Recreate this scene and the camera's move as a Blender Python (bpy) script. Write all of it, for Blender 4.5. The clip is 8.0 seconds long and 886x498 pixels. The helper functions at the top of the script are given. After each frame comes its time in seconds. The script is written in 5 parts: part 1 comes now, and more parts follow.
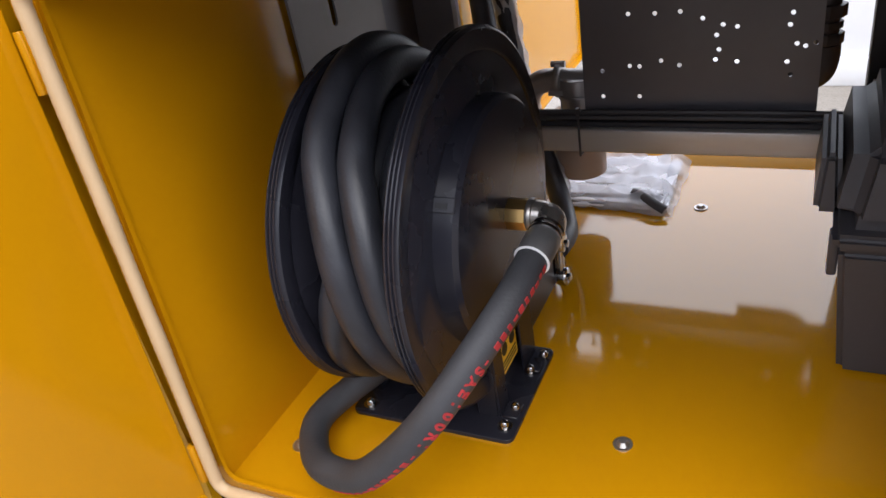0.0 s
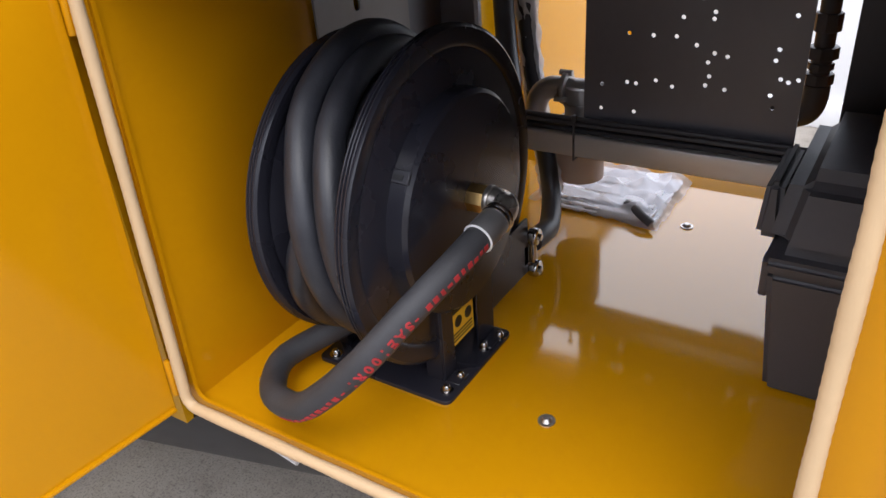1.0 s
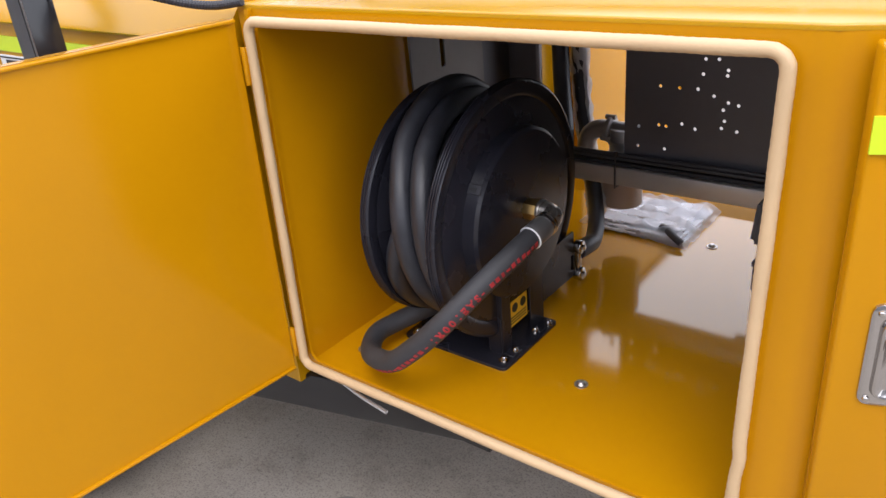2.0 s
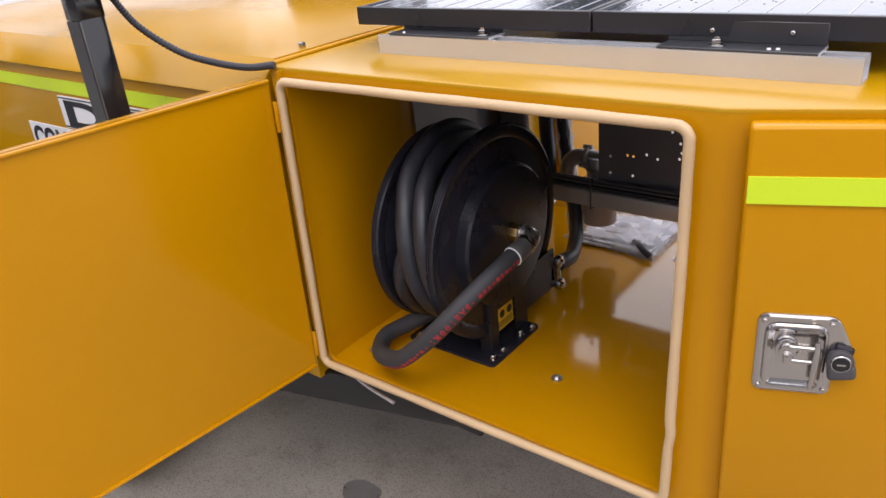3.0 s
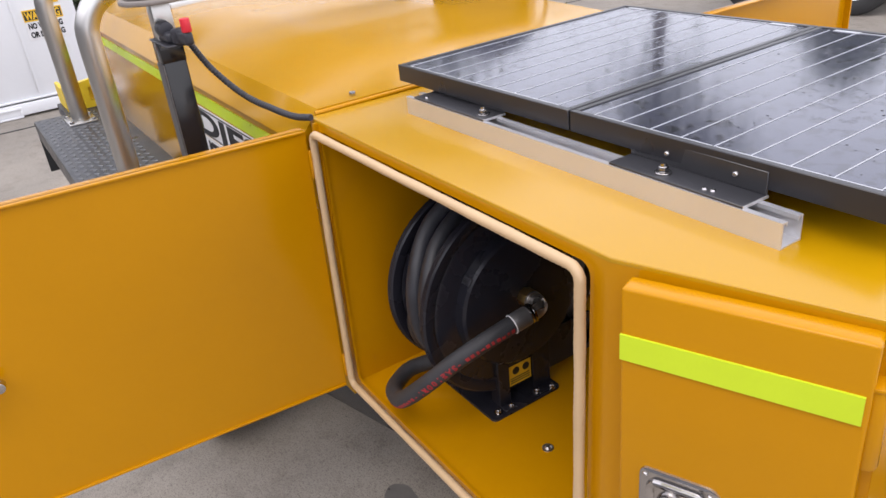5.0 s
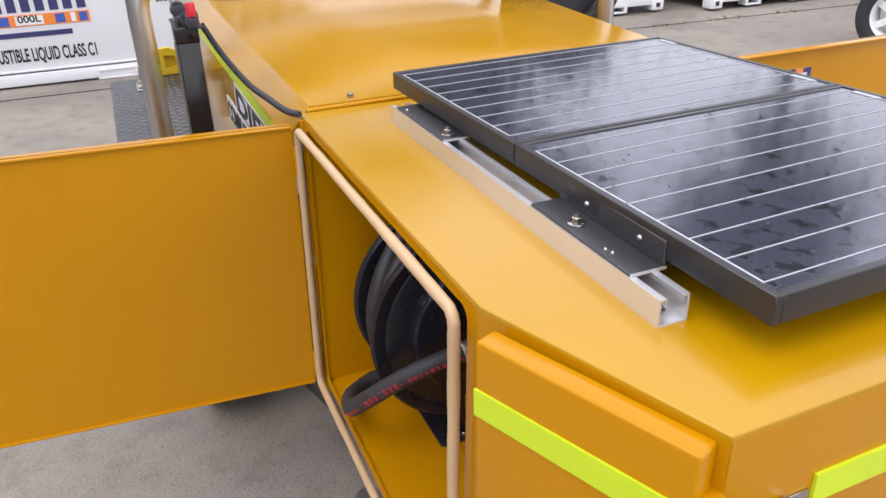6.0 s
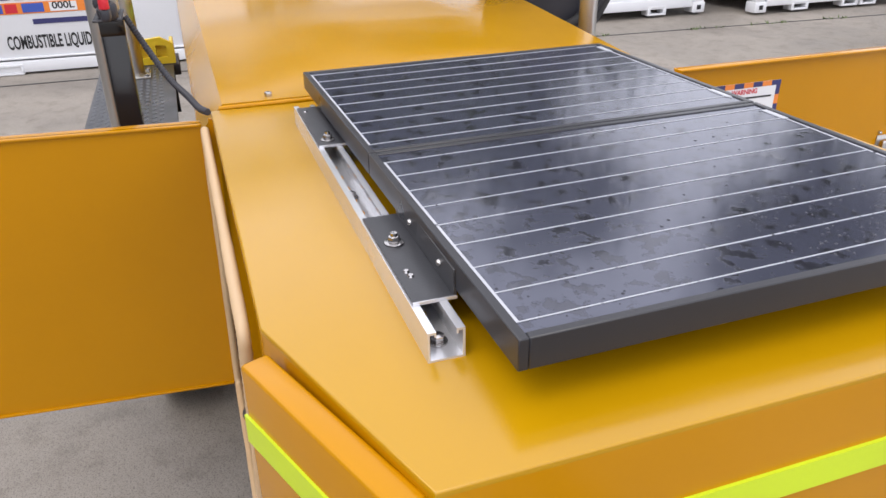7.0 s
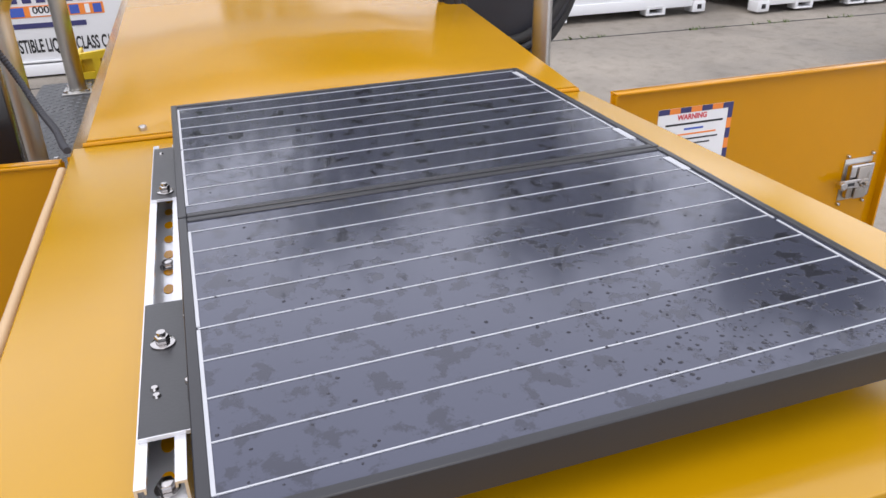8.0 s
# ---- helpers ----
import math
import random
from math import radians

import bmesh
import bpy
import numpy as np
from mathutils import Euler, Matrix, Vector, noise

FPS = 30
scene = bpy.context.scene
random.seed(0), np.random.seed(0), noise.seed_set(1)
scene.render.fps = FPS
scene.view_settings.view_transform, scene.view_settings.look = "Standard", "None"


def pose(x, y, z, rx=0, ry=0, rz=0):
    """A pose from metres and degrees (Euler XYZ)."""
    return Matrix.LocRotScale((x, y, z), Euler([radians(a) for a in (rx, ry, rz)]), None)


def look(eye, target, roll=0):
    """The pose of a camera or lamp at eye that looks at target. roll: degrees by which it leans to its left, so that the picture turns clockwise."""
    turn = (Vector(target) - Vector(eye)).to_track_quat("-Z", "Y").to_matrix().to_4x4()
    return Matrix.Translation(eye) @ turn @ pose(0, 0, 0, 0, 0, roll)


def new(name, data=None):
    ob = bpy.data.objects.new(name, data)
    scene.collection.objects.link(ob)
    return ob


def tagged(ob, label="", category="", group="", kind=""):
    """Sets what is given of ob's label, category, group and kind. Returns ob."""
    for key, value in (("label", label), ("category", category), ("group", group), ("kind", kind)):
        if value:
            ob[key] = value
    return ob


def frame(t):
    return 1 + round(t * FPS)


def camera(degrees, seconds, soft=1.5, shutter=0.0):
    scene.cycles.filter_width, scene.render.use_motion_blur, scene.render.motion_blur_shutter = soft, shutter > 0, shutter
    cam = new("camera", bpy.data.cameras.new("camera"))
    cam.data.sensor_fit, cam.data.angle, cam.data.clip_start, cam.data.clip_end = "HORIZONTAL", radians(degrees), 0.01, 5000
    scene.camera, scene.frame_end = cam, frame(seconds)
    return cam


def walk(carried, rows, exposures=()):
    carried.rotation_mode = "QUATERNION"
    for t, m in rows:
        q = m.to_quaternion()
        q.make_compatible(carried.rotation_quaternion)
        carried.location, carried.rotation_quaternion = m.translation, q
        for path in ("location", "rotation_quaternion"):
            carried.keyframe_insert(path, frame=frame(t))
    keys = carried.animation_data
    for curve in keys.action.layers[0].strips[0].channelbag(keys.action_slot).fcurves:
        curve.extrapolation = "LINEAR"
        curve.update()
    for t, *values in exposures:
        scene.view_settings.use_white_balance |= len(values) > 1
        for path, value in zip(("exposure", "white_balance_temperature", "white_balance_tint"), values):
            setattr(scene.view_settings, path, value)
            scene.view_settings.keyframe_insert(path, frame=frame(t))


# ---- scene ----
cam = camera(60.8, 8.0)
PATH = [
    (0, (0.621, -0.494, 1.287), (-0.225, 1.015, 0.284), -10.4),
    (0.5, (0.681, -0.495, 1.288), (-0.191, 1.004, 0.292), -9.4),
    (1, (0.785, -0.529, 1.293), (-0.194, 0.909, 0.306), -4.6),
    (1.5, (0.875, -0.616, 1.332), (-0.218, 0.763, 0.38), -5.0),
    (1.7, (0.914, -0.685, 1.349), (-0.212, 0.694, 0.437), -5.0),
    (2.8, (1.103, -0.971, 1.499), (-0.052, 0.424, 0.651), -5.5),
    (3, (1.132, -0.958, 1.524), (-0.028, 0.422, 0.658), -5.7),
    (3.5, (1.236, -0.884, 1.578), (-0.048, 0.353, 0.672), -8.9),
    (4, (1.352, -0.795, 1.63), (-0.091, 0.27, 0.743), -9.1),
    (4.5, (1.416, -0.724, 1.671), (-0.087, 0.25, 0.782), -8.3),
    (5, (1.418, -0.59, 1.69), (-0.112, 0.325, 0.783), -6.4),
    (5.2, (1.426, -0.532, 1.71), (-0.115, 0.36, 0.799), -5.3),
    (6.3, (1.559, -0.235, 1.688), (-0.117, 0.391, 0.795), -0.7),
    (6.5, (1.586, -0.175, 1.688), (-0.091, 0.443, 0.789), -0.1),
    (7, (1.557, -0.019, 1.688), (-0.136, 0.546, 0.785), -0.8),
    (7.5, (1.47, 0.13, 1.7), (-0.232, 0.675, 0.801), -0.9),
    (8, (1.441, 0.273, 1.701), (-0.26, 0.802, 0.792), -1.4),
]
walk(cam, [(t, look(eye, target, roll)) for t, eye, target, roll in PATH],
     exposures=[(0.0, 1.24, 6200, 9), (1.7, 1.16, 6250, 10), (3.0, 0.69, 6500, 12), (5.0, 0.61, 6500, 12), (6.5, 0.55, 6500, 11), (8.0, 0.43, 6500, 10)])

# ---- light ----
world = bpy.data.worlds.new("overcast")
scene.world = world
world.use_nodes = True
wn = world.node_tree
sky = wn.nodes.new("ShaderNodeTexSky")
sky.sky_type = "NISHITA"
sky.sun_disc = False
sky.sun_elevation = radians(59)
sky.sun_rotation = radians(149)
sky.air_density, sky.dust_density, sky.ozone_density = 1.0, 3.0, 1.0
soft_sky = wn.nodes.new("ShaderNodeMix")
soft_sky.data_type = "RGBA"
soft_sky.inputs["Factor"].default_value = 0.72
soft_sky.inputs["B"].default_value = (10.6, 10.55, 11.3, 1)
wn.links.new(sky.outputs["Color"], soft_sky.inputs["A"])
wn.links.new(soft_sky.outputs["Result"], wn.nodes["Background"].inputs["Color"])
wn.nodes["Background"].inputs["Strength"].default_value = 0.15

sun_data = bpy.data.lights.new("sun", "SUN")
sun_data.energy, sun_data.angle, sun_data.color = 0.5, radians(30), (1.0, 0.96, 0.9)
sun = new("sun", sun_data)
sun.matrix_world = look((2.4, -2.6, 6.4), (0.6, 0.4, 0.6))


# ---- materials ----
def tree(name):
    m = bpy.data.materials.new(name)
    m.use_nodes = True
    return m, m.node_tree.nodes, m.node_tree.links, m.node_tree.nodes["Principled BSDF"]


def surface(name, base, rough=0.5, metal=0.0, vary=0.12, fine=60.0, broad=4.0, bump=0.05, grain=200.0, wear=0.1, coat=0.0, second=None, stretch=(1, 1, 1), spec=0.5, tint=(1, 1, 1)):
    """Base colour with broad and fine variation, uneven gloss and a fine relief."""
    m, n, l, b = tree(name)
    tc = n.new("ShaderNodeTexCoord")
    mp = n.new("ShaderNodeMapping")
    mp.inputs["Scale"].default_value = stretch
    l.new(tc.outputs["Object"], mp.inputs["Vector"])
    def noisy(scale, detail):
        t = n.new("ShaderNodeTexNoise")
        t.inputs["Scale"].default_value, t.inputs["Detail"].default_value = scale, detail
        l.new(mp.outputs["Vector"], t.inputs["Vector"])
        return t
    big, small, tiny = noisy(broad, 5.0), noisy(fine, 4.0), noisy(grain, 2.0)
    dark = tuple(c * (1 - vary) for c in base) if second is None else second
    light = tuple(min(1.0, c * (1 + vary)) for c in base)
    mix = n.new("ShaderNodeMix")
    mix.data_type = "RGBA"
    mix.inputs["A"].default_value, mix.inputs["B"].default_value = (*dark, 1), (*light, 1)
    add = n.new("ShaderNodeMath")
    add.operation = "MULTIPLY_ADD"
    add.inputs[1].default_value = 0.35
    l.new(small.outputs["Fac"], add.inputs[0])
    sc = n.new("ShaderNodeMath")
    sc.operation = "MULTIPLY_ADD"
    sc.inputs[1].default_value, sc.inputs[2].default_value = 1.3, -0.325
    l.new(big.outputs["Fac"], sc.inputs[0])
    l.new(sc.outputs[0], add.inputs[2])
    l.new(add.outputs[0], mix.inputs["Factor"])
    l.new(mix.outputs["Result"], b.inputs["Base Color"])
    rg = n.new("ShaderNodeMapRange")
    rg.inputs["From Min"].default_value, rg.inputs["From Max"].default_value = 0.3, 0.7
    rg.inputs["To Min"].default_value, rg.inputs["To Max"].default_value = max(0.02, rough - wear), min(1.0, rough + wear)
    l.new(big.outputs["Fac"], rg.inputs["Value"])
    l.new(rg.outputs["Result"], b.inputs["Roughness"])
    bp = n.new("ShaderNodeBump")
    bp.inputs["Strength"].default_value, bp.inputs["Distance"].default_value = bump, 0.002
    l.new(tiny.outputs["Fac"], bp.inputs["Height"])
    l.new(bp.outputs["Normal"], b.inputs["Normal"])
    b.inputs["Metallic"].default_value = metal
    b.inputs["Specular IOR Level"].default_value = spec
    b.inputs["Specular Tint"].default_value = (*tint, 1)
    b.inputs["Coat Weight"].default_value, b.inputs["Coat Roughness"].default_value = coat, 0.08
    return m


YELLOW = surface("yellow_gloss_paint", (0.486, 0.212, 0.0006), 0.16, 0, 0.06, 22, 2.5, 0.016, 160, 0.05, spec=0.32, tint=(1, 0.96, 0.76))
# Copies of YELLOW for tank and roof, sky glare put into base and tint.
YELLOW_SKYLIT = surface("skylit_tank_paint", (0.46, 0.228, 0.001), 0.15, 0, 0.06, 26, 2.2, 0.03, 140, 0.06, spec=0.34, tint=(1, 1, 0.8))
ROOF_SKYLIT = surface("skylit_wet_roof_paint", (0.44, 0.23, 0.001), 0.2, 0, 0.06, 18, 3.5, 0.03, 110, 0.06, spec=0.66, tint=(1, 1, 0.9))
YELLOW_FLOOR = surface("yellow_floor_paint", (0.482, 0.216, 0.0006), 0.09, 0, 0.06, 30, 3, 0.012, 90, 0.03, coat=0.44, spec=0.5, tint=(1, 0.97, 0.88))
SEAL = surface("cream_rubber", (0.53, 0.37, 0.21), 0.55, 0, 0.1, 90, 8, 0.15, 400)
BLACK_PAINT = surface("black_gloss_paint", (0.011, 0.011, 0.013), 0.15, 0, 0.2, 60, 6, 0.03, 300)
BLACK_SATIN = surface("black_satin_steel", (0.030, 0.030, 0.037), 0.45, 0, 0.2, 80, 6, 0.05, 300, spec=0.38)
BLACK_PLASTIC = surface("black_plastic", (0.058, 0.055, 0.060), 0.46, 0, 0.2, 120, 8, 0.12, 500, spec=0.5)
RUBBER = surface("black_rubber_hose", (0.021, 0.022, 0.028), 0.44, 0, 0.5, 55, 14, 0.2, 260, 0.08, spec=0.45)
HOSE_COVER = surface("dusty_grey_hose_cover", (0.036, 0.036, 0.040), 0.58, 0, 0.3, 70, 16, 0.2, 260, 0.06, spec=0.35)
TYRE = surface("tyre_rubber", (0.022, 0.022, 0.023), 0.75, 0, 0.25, 60, 6, 0.2, 200)
RED_INK = surface("red_ink", (0.36, 0.02, 0.025), 0.6, 0, 0.4, 300, 40, 0.1, 300)
CHROME = surface("polished_steel", (0.5, 0.48, 0.47), 0.12, 1, 0.06, 60, 8, 0.02, 300, 0.05)
STAINLESS = surface("brushed_stainless", (0.56, 0.55, 0.53), 0.32, 1, 0.08, 120, 6, 0.06, 400, 0.06, 0, None, (1, 1, 0.15))
ZINC = surface("zinc_plated_steel", (0.72, 0.72, 0.74), 0.2, 0.6, 0.06, 40, 6, 0.03, 300, 0.07)
FRAME_BLACK = surface("black_anodised_frame", (0.02, 0.02, 0.024), 0.32, 0, 0.12, 60, 6, 0.03, 300, 0.05, spec=0.5)
BRACKET_BLACK = surface("black_painted_bracket", (0.03, 0.03, 0.034), 0.34, 0, 0.2, 60, 6, 0.06, 300, 0.08, spec=0.65)
PLATE_BLACK = surface("black_powder_coat", (0.13, 0.127, 0.145), 0.4, 0, 0.15, 60, 5, 0.05, 300, spec=0.6)
REEL_PAINT = surface("black_reel_paint", (0.015, 0.015, 0.021), 0.26, 0, 0.25, 60, 6, 0.03, 300, 0.07, spec=0.36)
RAW_STEEL = surface("raw_mill_steel", (0.58, 0.55, 0.52), 0.34, 0.45, 0.2, 40, 5, 0.08, 250, 0.12, stretch=(0.3, 1, 1))
ELBOW_STEEL = surface("plated_elbow_steel", (0.42, 0.39, 0.36), 0.3, 0.9, 0.15, 60, 10, 0.06, 300, 0.08)
BRASS = surface("brass", (0.55, 0.36, 0.14), 0.3, 1, 0.12, 60, 8, 0.05, 300)
GREY_PLATE = surface("grey_primer_steel", (0.24, 0.215, 0.20), 0.5, 0.2, 0.12, 60, 6, 0.05, 300)
WHITE_PAINT = surface("white_container_paint", (0.73, 0.74, 0.76), 0.4, 0, 0.05, 40, 1.5, 0.04, 200)
REFLECT = surface("lime_reflective_tape", (0.56, 0.71, 0.02), 0.35, 0, 0.05, 200, 10, 0.06, 700)
STICKER = surface("sticker_yellow", (0.75, 0.45, 0.02), 0.4, 0, 0.05, 100, 10, 0.02, 300)
INK = surface("black_ink", (0.012, 0.012, 0.014), 0.5, 0, 0.1, 100, 10, 0.02, 300)
WHITE_VINYL = surface("white_vinyl", (0.72, 0.72, 0.73), 0.4, 0, 0.03, 100, 10, 0.02, 300)
RED_PLASTIC = surface("red_plastic", (0.55, 0.015, 0.03), 0.4, 0, 0.1, 100, 10, 0.03, 300)
BEIGE_PIPE = surface("beige_plastic_pipe", (0.42, 0.33, 0.27), 0.5, 0, 0.08, 60, 8, 0.03, 300)
CELL_SILVER = surface("printed_silver_line", (0.46, 0.47, 0.50), 0.4, 0.2, 0.1, 100, 10, 0.02, 300)
PAPER = surface("paper", (0.86, 0.86, 0.9), 0.6, 0, 0.04, 50, 12, 0.05, 200)
MUDGUARD = surface("black_chequer_plate", (0.035, 0.037, 0.042), 0.36, 0.2, 0.25, 50, 7, 0.06, 200)
# Bars lighter than the plate, with the sky's reflection put into their colour.
TREAD = surface("skylit_tread_bars", (0.10, 0.105, 0.115), 0.3, 0.5, 0.3, 50, 7, 0.06, 200)
BOUNCE_DARK = surface("dark_bounce_sheet", (0.045, 0.042, 0.04), 0.7, 0, 0.2, 40, 6, 0.1, 200)
NAVY = surface("navy_ink", (0.03, 0.03, 0.12), 0.5, 0, 0.1, 100, 10, 0.02, 300)
YELLOW_PLASTIC = surface("yellow_plastic", (0.7, 0.5, 0.02), 0.45, 0, 0.08, 60, 8, 0.03, 300)
CAST_IRON = surface("galvanised_fitting", (0.40, 0.38, 0.37), 0.42, 0.7, 0.18, 60, 12, 0.12, 250)
DARK_PIPE = surface("dull_dark_pipe", (0.09, 0.075, 0.065), 0.5, 0.4, 0.25, 60, 12, 0.12, 250)
FERRULE = surface("dark_swaged_steel", (0.17, 0.165, 0.165), 0.38, 0.6, 0.2, 60, 12, 0.1, 250)


def concrete():
    m, n, l, b = tree("weathered_concrete")
    tc = n.new("ShaderNodeTexCoord")
    def noisy(scale, detail, rough=0.55):
        t = n.new("ShaderNodeTexNoise")
        t.inputs["Scale"].default_value, t.inputs["Detail"].default_value, t.inputs["Roughness"].default_value = scale, detail, rough
        l.new(tc.outputs["Object"], t.inputs["Vector"])
        return t
    def ramp(src, stops):
        r = n.new("ShaderNodeValToRGB")
        while len(r.color_ramp.elements) < len(stops):
            r.color_ramp.elements.new(0.5)
        for e, (p, c) in zip(r.color_ramp.elements, stops):
            e.position, e.color = p, (*c, 1)
        l.new(src, r.inputs["Fac"])
        return r
    def mult(a, c, f):
        x = n.new("ShaderNodeMix")
        x.data_type, x.blend_type = "RGBA", "MULTIPLY"
        x.inputs["Factor"].default_value = f
        l.new(a, x.inputs["A"])
        l.new(c, x.inputs["B"])
        return x.outputs["Result"]
    broad, mid, fine = noisy(0.9, 7, 0.6), noisy(6, 8, 0.72), noisy(70, 6, 0.75)
    base = ramp(broad.outputs["Fac"], [(0.3, (0.225, 0.200, 0.170)), (0.7, (0.385, 0.345, 0.296))])
    blot = ramp(mid.outputs["Fac"], [(0.3, (0.62, 0.6, 0.58)), (0.5, (0.95, 0.95, 0.95)), (0.75, (1, 1, 1))])
    spk = ramp(fine.outputs["Fac"], [(0.3, (0.45, 0.44, 0.43)), (0.46, (0.92, 0.92, 0.92)), (0.72, (1, 1, 1))])
    pit = ramp(noisy(190, 3, 0.6).outputs["Fac"], [(0.36, (0.42, 0.41, 0.40)), (0.46, (0.9, 0.9, 0.9)), (0.6, (1, 1, 1))])
    c = mult(mult(base.outputs["Color"], blot.outputs["Color"], 0.9), spk.outputs["Color"], 0.8)
    c = mult(c, pit.outputs["Color"], 0.75)
    l.new(c, b.inputs["Base Color"])
    rr = n.new("ShaderNodeMapRange")
    rr.inputs["From Min"].default_value, rr.inputs["From Max"].default_value = 0.35, 0.65
    rr.inputs["To Min"].default_value, rr.inputs["To Max"].default_value = 0.45, 0.85
    l.new(broad.outputs["Fac"], rr.inputs["Value"])
    l.new(rr.outputs["Result"], b.inputs["Roughness"])
    bp = n.new("ShaderNodeBump")
    bp.inputs["Strength"].default_value, bp.inputs["Distance"].default_value = 0.5, 0.004
    l.new(fine.outputs["Fac"], bp.inputs["Height"])
    l.new(bp.outputs["Normal"], b.inputs["Normal"])
    return m


CONCRETE = concrete()


def solar_glass():
    """Dark glass over cells, with drying water patches that change its gloss."""
    m, n, l, b = tree("wet_solar_glass")
    tc = n.new("ShaderNodeTexCoord")
    a = n.new("ShaderNodeTexNoise")
    a.inputs["Scale"].default_value, a.inputs["Detail"].default_value, a.inputs["Roughness"].default_value = 34, 6, 0.65
    c = n.new("ShaderNodeTexNoise")
    c.inputs["Scale"].default_value, c.inputs["Detail"].default_value = 3, 3
    for t in (a, c):
        l.new(tc.outputs["Object"], t.inputs["Vector"])
    r = n.new("ShaderNodeMapRange")
    r.inputs["From Min"].default_value, r.inputs["From Max"].default_value = 0.535, 0.585
    r.inputs["To Min"].default_value, r.inputs["To Max"].default_value = 0.0, 1.0
    l.new(a.outputs["Fac"], r.inputs["Value"])
    rough = n.new("ShaderNodeMapRange")
    rough.inputs["To Min"].default_value, rough.inputs["To Max"].default_value = 0.09, 0.055
    l.new(r.outputs["Result"], rough.inputs["Value"])
    l.new(rough.outputs["Result"], b.inputs["Roughness"])
    film = n.new("ShaderNodeMix")
    film.data_type = "RGBA"
    film.inputs["A"].default_value, film.inputs["B"].default_value = (0.035, 0.037, 0.054, 1), (0.054, 0.057, 0.080, 1)
    l.new(c.outputs["Fac"], film.inputs["Factor"])
    mix = n.new("ShaderNodeMix")
    mix.data_type = "RGBA"
    mix.inputs["B"].default_value = (0.024, 0.024, 0.032, 1)
    l.new(film.outputs["Result"], mix.inputs["A"])
    l.new(r.outputs["Result"], mix.inputs["Factor"])
    l.new(mix.outputs["Result"], b.inputs["Base Color"])
    b.inputs["Specular Tint"].default_value = (0.76, 0.80, 1.0, 1)
    b.inputs["IOR"].default_value = 1.64
    bp = n.new("ShaderNodeBump")
    bp.inputs["Strength"].default_value, bp.inputs["Distance"].default_value = 0.05, 0.001
    l.new(r.outputs["Result"], bp.inputs["Height"])
    l.new(bp.outputs["Normal"], b.inputs["Normal"])
    return m


SOLAR = solar_glass()
CLEAR, _n, _l, _b = tree("clear_plastic")
_t, _m = _n.new("ShaderNodeBsdfTransparent"), _n.new("ShaderNodeMixShader")
_b.inputs["Base Color"].default_value = (0.85, 0.86, 0.9, 1)
_b.inputs["Roughness"].default_value = 0.3
_m.inputs["Fac"].default_value = 0.3
_l.new(_t.outputs["BSDF"], _m.inputs[1])
_l.new(_b.outputs["BSDF"], _m.inputs[2])
_l.new(_m.outputs["Shader"], _n["Material Output"].inputs["Surface"])
WRAP, _n, _l, _b = tree("crumpled_clear_wrap")
_t, _m = _n.new("ShaderNodeBsdfTransparent"), _n.new("ShaderNodeMixShader")
_b.inputs["Base Color"].default_value = (0.86, 0.87, 0.9, 1)
_b.inputs["Roughness"].default_value = 0.12
_m.inputs["Fac"].default_value = 0.5
_l.new(_t.outputs["BSDF"], _m.inputs[1])
_l.new(_b.outputs["BSDF"], _m.inputs[2])
_l.new(_m.outputs["Shader"], _n["Material Output"].inputs["Surface"])
WATER, _n, _l, _b = tree("water_drop")
_b.inputs["Base Color"].default_value = (0.03, 0.03, 0.04, 1)
_b.inputs["Roughness"].default_value, _b.inputs["IOR"].default_value = 0.05, 1.33


# ---- building tools ----
from mathutils.geometry import delaunay_2d_cdt


def mesh_box(bm, x0, x1, y0, y1, z0, z1, bevel=0.0, segments=2, turn=None):
    got = bmesh.ops.create_cube(bm, size=1.0)
    vs = got["verts"]
    for v in vs:
        v.co = Vector((x0 + (v.co.x + 0.5) * (x1 - x0), y0 + (v.co.y + 0.5) * (y1 - y0), z0 + (v.co.z + 0.5) * (z1 - z0)))
    if turn is not None:
        bmesh.ops.transform(bm, matrix=turn, verts=vs)
    if bevel:
        edges = list({e for v in vs for e in v.link_edges})
        bmesh.ops.bevel(bm, geom=edges, offset=bevel, segments=segments, affect="EDGES", profile=0.5)
    return bm


def mesh_cyl(bm, a, b, r, n=24, r2=None, bevel=0.0):
    a, b = Vector(a), Vector(b)
    d = b - a
    m = Matrix.Translation((a + b) / 2) @ d.to_track_quat("Z", "Y").to_matrix().to_4x4()
    got = bmesh.ops.create_cone(bm, cap_ends=True, segments=n, radius1=r, radius2=r if r2 is None else r2, depth=d.length, matrix=m)
    if bevel:
        ring = [e for e in {e for v in got["verts"] for e in v.link_edges} if any(len(f.verts) > 4 for f in e.link_faces)]
        bmesh.ops.bevel(bm, geom=ring, offset=bevel, segments=2, affect="EDGES", profile=0.5)
    return bm


